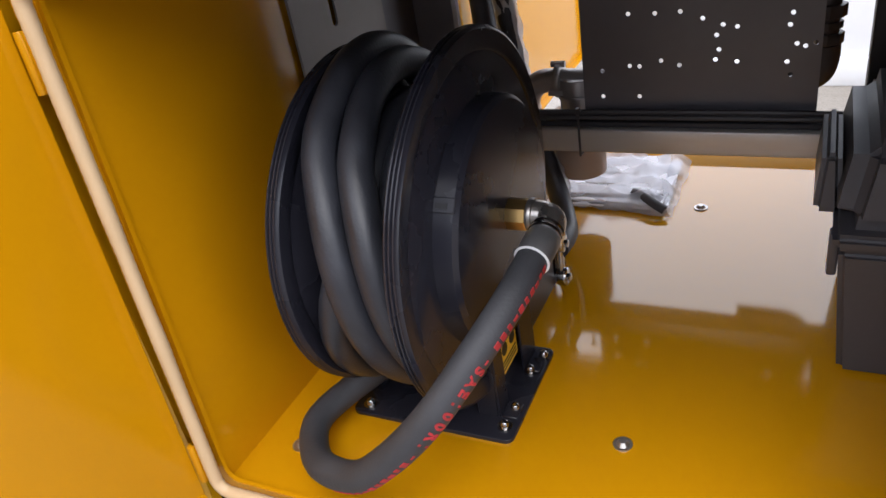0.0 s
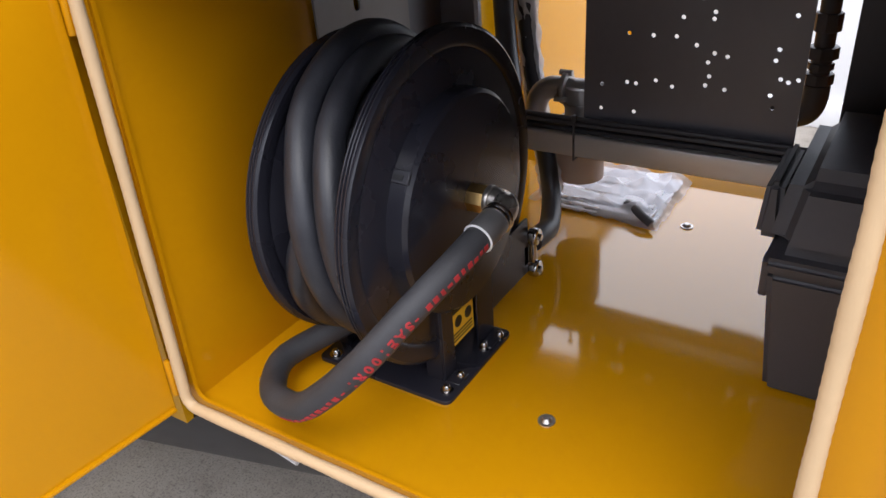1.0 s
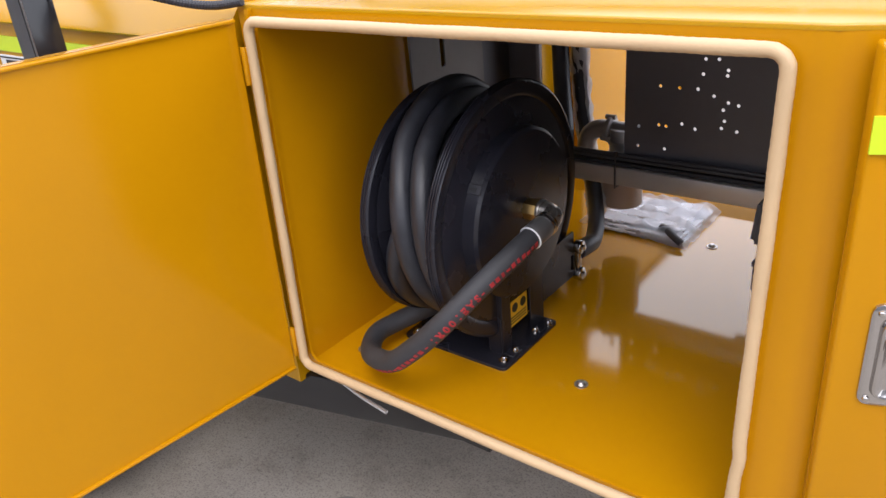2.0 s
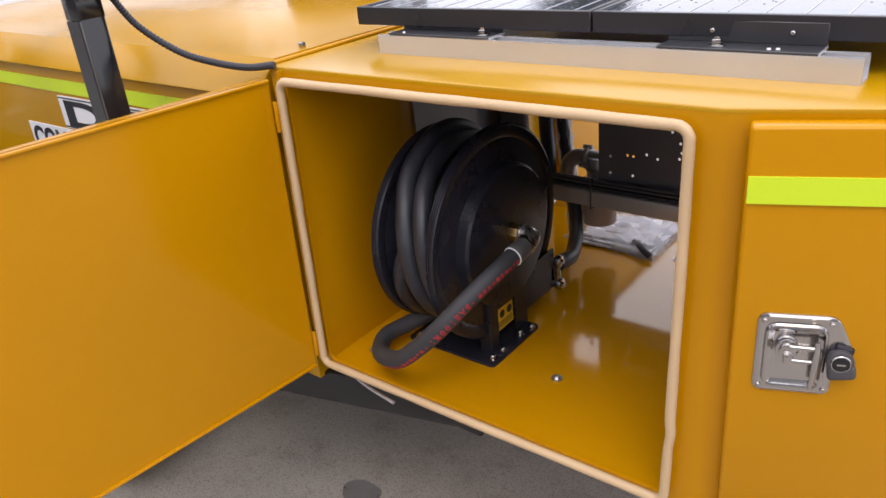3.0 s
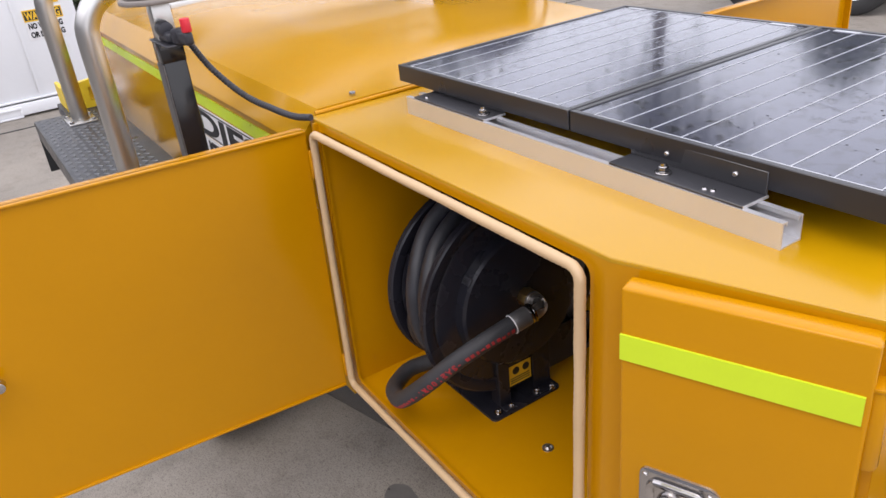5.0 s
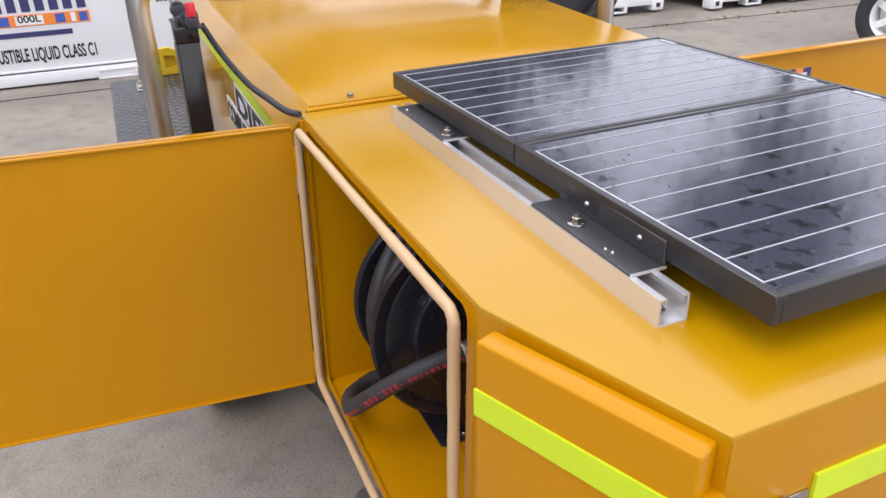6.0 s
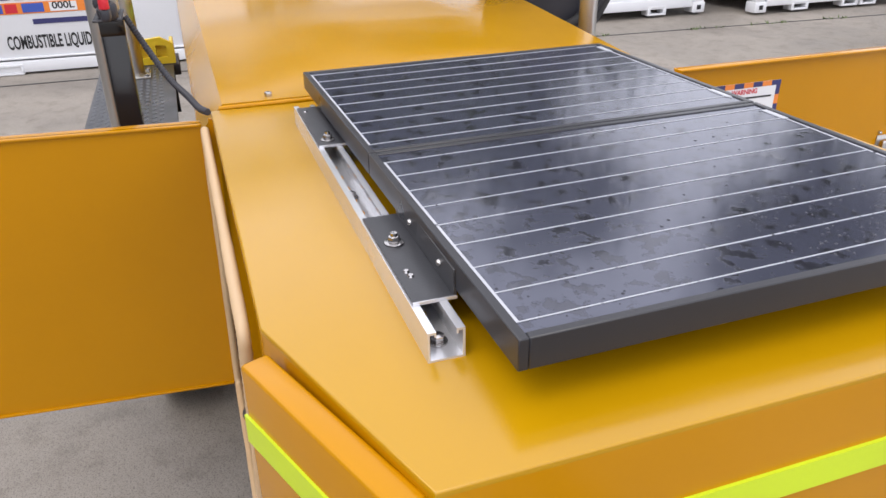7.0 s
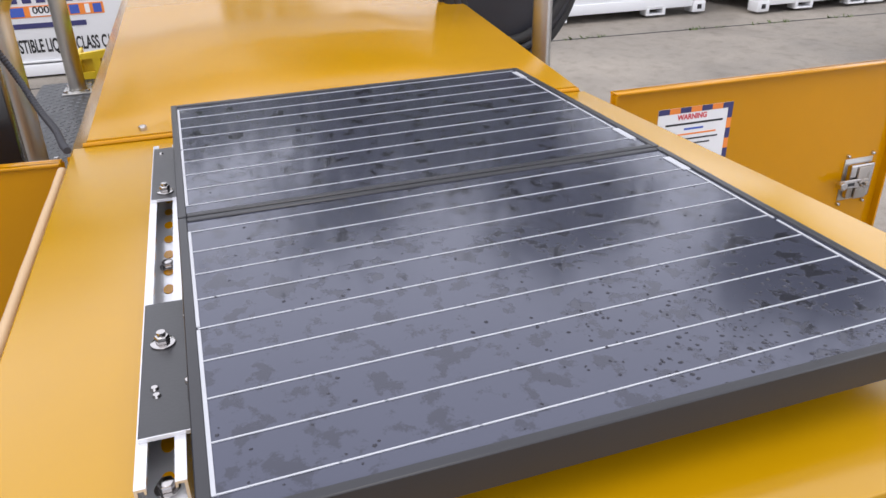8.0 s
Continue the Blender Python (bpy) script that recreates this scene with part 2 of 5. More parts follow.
def mesh_tube(bm, pts, r, n=14, closed=False, squash=1.0, radii=None):
    """A round bar swept along points."""
    pts = [Vector(p) for p in pts]
    count = len(pts)
    side = None
    rings = []
    for i, p in enumerate(pts):
        if closed:
            tan = pts[(i + 1) % count] - pts[i - 1]
        else:
            tan = pts[min(i + 1, count - 1)] - pts[max(i - 1, 0)]
        tan.normalize()
        if side is None:
            side = tan.orthogonal().normalized()
        side = (side - tan * side.dot(tan)).normalized()
        up = tan.cross(side)
        rr = r if radii is None else radii[i]
        rings.append([bm.verts.new(p + (side * math.cos(k * math.tau / n) + up * math.sin(k * math.tau / n) * squash) * rr) for k in range(n)])
    last = count if closed else count - 1
    for i in range(last):
        a, b = rings[i], rings[(i + 1) % count]
        for k in range(n):
            bm.faces.new((a[k], a[(k + 1) % n], b[(k + 1) % n], b[k]))
    if not closed:
        bm.faces.new(list(reversed(rings[0])))
        bm.faces.new(rings[-1])
    return bm


def smooth_path(pts, steps=8):
    """A rounded way through a few points (Catmull-Rom)."""
    p = [Vector(q) for q in pts]
    p = [2 * p[0] - p[1]] + p + [2 * p[-1] - p[-2]]
    out = []
    for i in range(1, len(p) - 2):
        a, b, c, d = p[i - 1:i + 3]
        for s in range(steps):
            t = s / steps
            out.append(0.5 * ((2 * b) + (c - a) * t + (2 * a - 5 * b + 4 * c - d) * t * t + (3 * b - a - 3 * c + d) * t ** 3))
    out.append(p[-2])
    return out


def mesh_prism(bm, poly, z0, z1, bevel=0.0):
    """A plan outline (counter-clockwise) raised from z0 to z1."""
    low = [bm.verts.new((x, y, z0)) for x, y in poly]
    top = [bm.verts.new((x, y, z1)) for x, y in poly]
    bm.faces.new(list(reversed(low)))
    bm.faces.new(top)
    n = len(poly)
    for i in range(n):
        bm.faces.new((low[i], low[(i + 1) % n], top[(i + 1) % n], top[i]))
    if bevel:
        edges = [e for e in bm.edges if all(v in top for v in e.verts)]
        bmesh.ops.bevel(bm, geom=edges, offset=bevel, segments=3, affect="EDGES", profile=0.5)
    return bm


def mesh_lathe(bm, outline, centre, n=48):
    """Turns (x, radius) pairs about an axis along x through centre (y, z)."""
    cy, cz = centre
    rings = []
    for x, r in outline:
        rings.append([bm.verts.new((x, cy + r * math.cos(k * math.tau / n), cz + r * math.sin(k * math.tau / n))) for k in range(n)])
    for a, b in zip(rings, rings[1:]):
        for k in range(n):
            bm.faces.new((a[k], a[(k + 1) % n], b[(k + 1) % n], b[k]))
    return bm


def holed_plate(outer, holes, y0, y1):
    """An upright plate in x and z with openings right through it."""
    pts, edges = [], []
    for loop in (outer, *holes):
        first = len(pts)
        pts += [Vector(p) for p in loop]
        edges += [(first + i, first + (i + 1) % len(loop)) for i in range(len(loop))]
    co, _, tris, _, _, _ = delaunay_2d_cdt(pts, edges, [], 1, 1e-7)

    def inside(p, loop):
        hit = False
        for (xa, ya), (xb, yb) in zip(loop, loop[1:] + loop[:1]):
            if (ya > p.y) != (yb > p.y) and p.x < (xb - xa) * (p.y - ya) / (yb - ya) + xa:
                hit = not hit
        return hit

    tris = [t for t in tris if not any(inside(sum((co[i] for i in t), Vector((0, 0))) / len(t), loop) for loop in holes)]
    bm = bmesh.new()
    front = [bm.verts.new((p.x, y0, p.y)) for p in co]
    back = [bm.verts.new((p.x, y1, p.y)) for p in co]
    count = {}
    for f in {tuple(sorted(t)): t for t in tris}.values():
        bm.faces.new([front[i] for i in f])
        bm.faces.new([back[i] for i in reversed(f)])
        for i in range(len(f)):
            e = (f[i], f[(i + 1) % len(f)])
            count[frozenset(e)] = count.get(frozenset(e), 0) + 1
    for e, k in count.items():
        if k == 1:
            a, b = e
            bm.faces.new((front[a], front[b], back[b], back[a]))
    return bm


def thing(name, at, label, category, group="", kind=""):
    ob = new(name)
    ob.empty_display_size = 0.1
    ob.location = at
    return tagged(ob, label, category, group, kind)


def finish(bm, name, material, smooth=40):
    bmesh.ops.recalc_face_normals(bm, faces=bm.faces)
    me = bpy.data.meshes.new(name)
    bm.to_mesh(me)
    bm.free()
    me.materials.append(material)
    if smooth:
        me.shade_smooth()
        me.set_sharp_from_angle(angle=radians(smooth))
    return me


def origin_of(ob):
    o = Vector((0, 0, 0))
    while ob is not None:
        o += ob.location
        ob = ob.parent
    return o


def part(name, bm, material, parent, label="", smooth=40):
    """Links a bmesh, built in world places, as one mesh under a thing or a part."""
    bmesh.ops.translate(bm, verts=bm.verts, vec=-origin_of(parent))
    ob = new(name, finish(bm, name, material, smooth))
    ob.parent = parent
    return tagged(ob, label)


def single(name, bm, material, label, category, group="", kind="", smooth=40):
    return tagged(new(name, finish(bm, name, material, smooth)), label, category, group, kind)


def fresh():
    return bmesh.new()


def box(x0, x1, y0, y1, z0, z1, bevel=0.0, segments=2, turn=None):
    return mesh_box(fresh(), x0, x1, y0, y1, z0, z1, bevel, segments, turn)


def cyl(a, b, r, n=24, r2=None, bevel=0.0):
    return mesh_cyl(fresh(), a, b, r, n, r2, bevel)


def rounded(x0, x1, z0, z1, r, n=6):
    """A rounded rectangle as (x, z) points."""
    out = []
    for cx, cz, a in ((x1 - r, z1 - r, 0), (x0 + r, z1 - r, 90), (x0 + r, z0 + r, 180), (x1 - r, z0 + r, 270)):
        for k in range(n + 1):
            t = radians(a + 90 * k / n)
            out.append((cx + r * math.cos(t), cz + r * math.sin(t)))
    return out


def lettering(name, text, size, m, material, parent, label="", bold=0.0, squeeze=1.0, width=0.0, wrap=None):
    """Raised letters; m lays x along the line and z out of the face; wrap bends them round a tube of that radius, from that height."""
    cu = bpy.data.curves.new(name, "FONT")
    cu.body, cu.size, cu.extrude, cu.offset = text, size, 0.0006, bold
    cu.align_x = "CENTER"
    tmp = bpy.data.objects.new(name, cu)
    scene.collection.objects.link(tmp)
    dg = bpy.context.evaluated_depsgraph_get()
    me = bpy.data.meshes.new_from_object(tmp.evaluated_get(dg))
    bpy.data.objects.remove(tmp)
    if width:
        xs = [v.co.x for v in me.vertices]
        squeeze = width / (max(xs) - min(xs))
    if wrap:
        radius, base = wrap
        for v in me.vertices:
            turn, r = (v.co.y + base) / radius, radius + v.co.z
            v.co.y, v.co.z = r * math.sin(turn), r * math.cos(turn) - radius
    me.transform(m @ Matrix.Diagonal((squeeze, 1, 1, 1)))
    me.transform(Matrix.Translation(-origin_of(parent)))
    me.materials.clear()
    me.materials.append(material)
    ob = new(name, me)
    ob.parent = parent
    return tagged(ob, label)

# ---- ground ----
bm = fresh()
bmesh.ops.create_grid(bm, x_segments=2, y_segments=2, size=200)
ground = single("ground", bm, CONCRETE, "damp grey weathered concrete yard", "ground", kind="structure", smooth=0)

# ---- trailer: toolbox, tank, doors, running gear ----
TOP, FLOOR = 1.231, 0.55
PLAN = [(-0.085, 0.012), (0.815, 0.012), (1.117, 0.118), (1.105, 1.05), (0.80, 1.146), (-0.085, 1.095)]
trailer = thing("fuel_trailer", (0, 0.585, 0), "yellow painted steel fuel trailer with open toolbox doors", "trailer")

part("roof_panel", mesh_prism(fresh(), PLAN, TOP - 0.007, TOP, 0.003), ROOF_SKYLIT, trailer)
part("floor_panel", mesh_prism(fresh(), [(-0.05, 0.0), (0.806, 0.0), (1.108, 0.124), (1.097, 1.045), (0.798, 1.138), (-0.05, 1.089)], FLOOR - 0.012, FLOOR), YELLOW_FLOOR, trailer)
HX0, HX1, HZ0, HZ1 = -0.044, 0.779, 0.558, 1.2075


def lean(bm):
    """The near side flares out a little towards its foot, fading along the slanted corner."""
    for v in bm.verts:
        v.co.y -= 0.016 * (1 - (v.co.z - 0.55) / 0.66) * min(1.0, max(0.0, (1.117 - v.co.x) / 0.302))
    return bm


def skew(bm):
    """The far side runs in towards the tank."""
    for v in bm.verts:
        v.co.y -= 0.014 + 0.0576 * (0.80 - v.co.x)
    return bm


def opening(r, n):
    """Outline of a side opening, a little narrower at its foot."""
    return [(x - (0.006 * (1 - (z - 0.55) / 0.66) if x > 0.4 else 0), z) for x, z in rounded(HX0, HX1, HZ0, HZ1, r, n)]


def side_wall(y0, y1, end):
    return holed_plate([(-0.085, 0.543), (end, 0.543), (end, TOP - 0.007), (-0.085, TOP - 0.007)], [opening(0.020, 5)], y0, y1)


# Unseen dark sheet added under the roof, to cut light bounced inside.
part("bounce_blocker", mesh_prism(fresh(), [(-0.05, 0.020), (0.806, 0.020), (1.106, 0.128), (1.096, 1.042), (0.798, 1.137), (-0.05, 1.088)], TOP - 0.013, TOP - 0.008), BOUNCE_DARK, trailer)
part("side_wall", lean(side_wall(0.012, 0.018, 0.804)), YELLOW, trailer)
part("side_wall", skew(side_wall(1.154, 1.16, 0.80)), YELLOW, trailer)
NEAR = pose(0.815, 0.012, 0, 0, 0, 19.34)          # u along the slanted face, -y outwards
NEAR_DOOR = pose(0.860, -0.0168, 0, 0, 0, 21.5) @ Matrix.Translation((-0.045, 0.030, 0))
FAR = pose(0.80, 1.146, 0, 0, 0, -17.47)
FRONT = pose(1.117, 0.118, 0, 0, 0, 0.74)          # y along the front face, x outwards
part("corner_wall", lean(box(0.011, 0.320, 0, 0.006, 0.50, TOP - 0.007, turn=NEAR)), YELLOW, trailer)
bm = fresh()
fold = []
for k in range(9):
    t = k / 8
    x = 0.815 - 0.011 * (1 - t) ** 2 + 0.011 * math.cos(radians(19.34)) * t * t
    y = 0.012 + 0.011 * math.sin(radians(19.34)) * t * t
    fold.append([bm.verts.new((x, y + d, z)) for d, z in ((0, 0.543), (0, TOP - 0.007), (0.006, TOP - 0.007), (0.006, 0.543))])
for a, b in zip(fold, fold[1:]):
    for i in range(4):
        bm.faces.new((a[i], b[i], b[(i + 1) % 4], a[(i + 1) % 4]))
part("folded_corner", lean(bm), YELLOW, trailer)
part("corner_wall", box(0, 0.319, -0.006, 0, 0.50, TOP - 0.007, turn=FAR), YELLOW, trailer)
part("front_wall", box(-0.006, 0, 0.002, 0.930, 0.50, TOP - 0.007, turn=FRONT), YELLOW, trailer)
part("inner_wall", box(-0.06, -0.05, 0.004, 0.333, FLOOR, TOP - 0.007), YELLOW, trailer)
part("inner_strip", box(-0.064, -0.056, 0.333, 0.392, FLOOR, TOP - 0.007), YELLOW, trailer)


def seal(y, sign):
    """Rubber trim round an opening, not quite even."""
    pts = []
    loop = opening(0.020, 6)
    dense = []
    for (x0, z0), (x1, z1) in zip(loop, loop[1:] + loop[:1]):
        k = max(1, int(math.hypot(x1 - x0, z1 - z0) / 0.006))
        dense += [(x0 + (x1 - x0) * i / k, z0 + (z1 - z0) * i / k) for i in range(k)]
    radii = []
    for i, (x, z) in enumerate(dense):
        wob = noise.noise((x * 6, y * 3, z * 6)) * 0.0015 + (0.0025 * math.exp(-((z - 0.70) / 0.018) ** 2) if x > 0.7 and z < 1.1 else 0)
        pts.append((x + wob, y + sign * 0.012, z + wob * 0.6))
        radii.append(0.0083 + (0.0004 if i % 2 else 0) + 0.0008 * noise.noise((x * 17, 3.0, z * 17)))
    return mesh_tube(fresh(), pts, 0.0115, 12, True, 1.0, radii)


part("door_seal", lean(seal(0.006, -1)), SEAL, trailer, "cream rubber bulb seal")
part("door_seal", skew(seal(1.162, 1)), SEAL, trailer, "cream rubber bulb seal")

# Sill slope is made up, tilted away from the sky's glare to stay saturated.
bm = fresh()
ends = [[bm.verts.new((x, y, z)) for y, z in ((1.022, FLOOR), (1.085, FLOOR + 0.032), (1.089, FLOOR + 0.032), (1.089, FLOOR))] for x in (-0.045, 0.775)]
for i in range(4):
    bm.faces.new((ends[0][i], ends[0][(i + 1) % 4], ends[1][(i + 1) % 4], ends[1][i]))
for e in ends:
    bm.faces.new(e)
part("far_sill", bm, YELLOW, trailer, smooth=0)

# tank body with rolled edges and a slightly buckled top
TX0, TX1 = -2.75, -0.098
SECTION = [(0.0, 0.48), (0.0, 1.166), (-0.014, 1.168), (-0.020, 1.173), (-0.016, 1.180), (0.038, 1.240)] + [(0.055 + (1.105 - 0.055) * k / 24, 0) for k in range(1, 24)] + [(1.118, 1.240), (1.175, 1.180), (1.179, 1.173), (1.174, 1.168), (1.16, 1.166), (1.16, 0.48)]
bm = fresh()
NX = 60
rows = []
for i in range(NX + 1):
    x = TX1 + (TX0 - TX1) * i / NX
    row = []
    for y, z in SECTION:
        if z == 0:
            cy = 1 - abs(y - 0.58) / 0.525
            ex = min(1, (TX1 - x) / 0.7)
            z = 1.240 + 0.020 * min(cy * 1.8, 1) * ex + 0.0026 * noise.noise((x * 2.2, y * 1.6, 0.3)) * min(1, (TX1 - x) / 0.15) * min(1, cy * 5)
        if y > 0.58:
            y += (0.12 * min(1, (TX1 - x) / 1.1) - 0.038) * (y - 0.58) / 0.54
        row.append(bm.verts.new((x, y, z + (0.010 * (TX1 - x) if z > 1 else 0))))
    rows.append(row)
for a, b in zip(rows, rows[1:]):
    for k in range(len(SECTION) - 1):
        bm.faces.new((a[k], a[k + 1], b[k + 1], b[k]))
for row in (rows[0], rows[-1]):
    bm.faces.new(row)
part("tank", bm, YELLOW_SKYLIT, trailer, smooth=25)
part("tank_lip", mesh_tube(fresh(), [(-0.096, 0.03, 1.231), (-0.096, 0.3, 1.232), (-0.096, 0.86, 1.232), (-0.096, 1.085, 1.231)], 0.006, 10), YELLOW, trailer)
part("bolt", cyl((-0.125, 0.14, 1.236), (-0.125, 0.14, 1.25), 0.008, 6, bevel=0.001), CHROME, trailer)

# reflective tape
bm = mesh_prism(fresh(), [(TX0 + 0.05, 1.122), (-0.30, 1.104), (-0.30, 1.140), (TX0 + 0.05, 1.156)], 0.0, 0.004)
bmesh.ops.transform(bm, matrix=Matrix(((1, 0, 0, 0), (0, 0, -1, 0), (0, 1, 0, 0), (0, 0, 0, 1))), verts=bm.verts)
part("reflective_tape", bm, REFLECT, trailer)
part("reflective_tape", box(0, 0.004, 0.124, 0.812, 1.100, 1.138, turn=FRONT), REFLECT, trailer)


def latch(door, m, mirror=1):
    """Recessed paddle latch with a folding T handle and a key cylinder; m lays x across, z up, -y outwards."""
    def add(name, bm, mat, label=""):
        bmesh.ops.transform(bm, matrix=m, verts=bm.verts)
        return part(name, bm, mat, door, label)
    # pressed plate with rounded corners; the slanted lobe carries the lock
    corners = [(0.050, -0.064, 0.012), (0.050, -0.034, 0.004), (0.074, -0.012, 0.010), (0.074, 0.010, 0.014), (0.050, 0.064, 0.014), (-0.052, 0.064, 0.014), (-0.052, -0.064, 0.014)]
    outline = []
    for i, (x, z, r) in enumerate(corners):
        p = Vector((x, z))
        a = (Vector(corners[i - 1][:2]) - p).normalized() * r + p
        b = (Vector(corners[(i + 1) % len(corners)][:2]) - p).normalized() * r + p
        outline += [(1 - t) ** 2 * a + 2 * t * (1 - t) * p + t * t * b for t in (0, 0.25, 0.5, 0.75, 1)]
    bm = fresh()
    rows = []
    for inset, y in ((0, 0), (0.0005, -0.003), (0.0035, -0.0052), (0.006, -0.0046)):
        rows.append([bm.verts.new((x * (1 - inset / 0.055), y, z * (1 - inset / 0.055))) for x, z in outline])
    n = len(outline)
    for a, b in zip(rows, rows[1:]):
        for i in range(n):
            bm.faces.new((a[i], a[(i + 1) % n], b[(i + 1) % n], b[i]))
    bm.faces.new(rows[-1])
    add("latch_plate", bm, CHROME, "polished stainless latch plate")
    # dished pan with a rolled rim
    pan = fresh()
    rows = []
    for grow, y in ((0.0, -0.0044), (-0.002, -0.0095), (-0.0045, -0.0105), (-0.007, -0.0095), (-0.0125, -0.0052), (-0.0135, -0.0050)):
        rows.append([pan.verts.new((x, y, z)) for x, z in rounded(-0.042 - grow, 0.040 + grow, -0.054 - grow, 0.050 + grow, 0.016 + grow, 5)])
    k = len(rows[0])
    for a, b in zip(rows, rows[1:]):
        for i in range(k):
            pan.faces.new((a[i], a[(i + 1) % k], b[(i + 1) % k], b[i]))
    pan.faces.new(rows[-1])
    add("pan", pan, CHROME)
    hub = fresh()
    mesh_cyl(hub, (-0.012, -0.005, 0.012), (-0.012, -0.012, 0.012), 0.0155, 28, bevel=0.002)
    mesh_cyl(hub, (-0.012, -0.012, 0.012), (-0.012, -0.019, 0.012), 0.011, 24, bevel=0.001)
    add("hub", hub, CHROME)
    handle = fresh()
    mesh_box(handle, -0.018, -0.006, -0.028, -0.017, -0.002, 0.013, 0.003)
    mesh_cyl(handle, (-0.010, -0.019, 0.022), (0.022, -0.021, 0.022), 0.0036, 12)
    mesh_cyl(handle, (-0.006, -0.022, 0.002), (0.022, -0.022, 0.001), 0.0030, 12)
    bar = [(0.0235, -0.023, 0.034), (0.0240, -0.024, 0.020), (0.0235, -0.024, 0.0), (0.0225, -0.023, -0.02), (0.0215, -0.021, -0.044)]
    mesh_tube(handle, smooth_path(bar, 4), 0.005, 12, False, 0.75, [0.0036 + 0.0022 * math.sin(math.pi * i / 16) for i in range(17)])
    add("handle", handle, CHROME, "folding T handle")
    for x, z in ((-0.043, 0.054), (0.042, 0.053), (-0.043, -0.054), (0.041, -0.054)):
        add("rivet", cyl((x, -0.0045, z), (x, -0.0082, z), 0.0042, 12, 0.0026, 0.0006), CHROME)
    lock = fresh()
    mesh_cyl(lock, (0.056, -0.0045, 0.0), (0.056, -0.019, 0.0), 0.0175, 28, bevel=0.002)
    mesh_box(lock, 0.038, 0.074, -0.020, -0.010, -0.036, -0.012, 0.006, 3, turn=pose(0, 0, 0, 0, -8, 0))
    add("lock_housing", lock, BLACK_PLASTIC, "black plastic lock housing")
    flap = fresh()
    mesh_box(flap, 0.044, 0.068, -0.0095, -0.0046, 0.010, 0.034, 0.004, 3, turn=pose(0, 0, 0, 0, 12, 0))
    add("dust_flap", flap, BLACK_SATIN, "black dust flap")
    add("lock_cylinder", cyl((0.056, -0.019, 0.0), (0.056, -0.0215, 0.0), 0.0105, 24, bevel=0.0015), BLACK_PAINT)
    add("lock_ring", mesh_tube(fresh(), [(0.056 + 0.012 * math.cos(t * math.tau / 28), -0.0195, 0.012 * math.sin(t * math.tau / 28)) for t in range(28)], 0.0012, 6, True), CHROME)
    add("key_slot", box(0.0505, 0.0615, -0.0222, -0.0214, -0.0014, 0.0014), CHROME)


# closed corner doors
def corner_door(face, sign, top, tape):
    door = part("corner_door", box(0.045, 0.322, -0.030 if sign < 0 else 0.002, 0.004 if sign < 0 else 0.030, 0.565, top, 0.005, 3, turn=face), YELLOW, trailer)
    y = -0.030 if sign < 0 else 0.030
    part("reflective_tape", box(0.046, 0.316, min(y, y + sign * 0.0035), max(y, y + sign * 0.0035), tape - 0.037, tape, turn=face), REFLECT, door)
    return door


cdoor = corner_door(NEAR_DOOR, -1, 1.219, 1.154)
latch(cdoor, NEAR_DOOR @ pose(0.127, -0.030, 0.891))
corner_door(FAR, 1, 1.214, 1.145)
for x, y in ((1.1136, 0.1041), (1.1136, 1.066)):
    bm = cyl((x, y, 1.05), (x, y, 1.158), 0.013, 20, bevel=0.003)
    mesh_cyl(bm, (x, y, 1.158), (x, y, 1.164), 0.016, 20, bevel=0.002)
    part("hinge_barrel", bm, YELLOW, trailer)
bm = box(0, 0.003, 0.047, 0.118, 1.060, 1.122, 0.001)
mesh_cyl(bm, (0.007, 0.082, 1.055), (0.007, 0.082, 1.126), 0.006, 14)
bmesh.ops.transform(bm, matrix=FRONT, verts=bm.verts)
part("hinge_plate", bm, CHROME, trailer)
for y in (0.060, 0.104):
    bm = cyl((0.003, y, 1.110), (0.007, y, 1.110), 0.0045, 14, 0.003)
    bmesh.ops.transform(bm, matrix=FRONT, verts=bm.verts)
    part("rivet", bm, CHROME, trailer)

# open side doors, swung out past a right angle
DW = 0.90


def side_door(hinge, bottom, angle):
    """A flat steel door with folded edges; x runs from the hinge outwards, y through the leaf."""
    m = pose(hinge[0], hinge[1], 0, 0, 0, angle)
    bm = fresh()
    mesh_box(bm, 0, DW, -0.003, 0.003, bottom, 1.212, 0.001, 1)
    for z0, z1 in ((bottom, bottom + 0.006), (1.206, 1.212)):
        mesh_box(bm, 0.002, DW - 0.002, -0.024, 0.010, z0, z1, 0.002)
    for x0, x1 in ((0.0, 0.006), (DW - 0.006, DW)):
        mesh_box(bm, x0, x1, -0.024, -0.003, bottom + 0.006, 1.206)
    bmesh.ops.transform(bm, matrix=m, verts=bm.verts)
    return part("side_door", lean(bm) if hinge[1] < 0 else bm, YELLOW, trailer), m


ndoor, nm = side_door((-0.070, -0.012), 0.545, -95.0)
fdoor, fm = side_door((-0.112, 1.182), 0.47, 90.4)
for z in (0.575, 1.105):
    for y in (-0.010, 1.182):
        bm = cyl((-0.060, y, z), (-0.060, y, z + 0.062), 0.0055, 14, bevel=0.001)
        mesh_box(bm, -0.063, -0.052, min(y, y + 0.012), max(y, y + 0.012), z, z + 0.062, 0.001, 1)
        part("hinge", lean(bm) if y < 0 else bm, YELLOW, trailer)


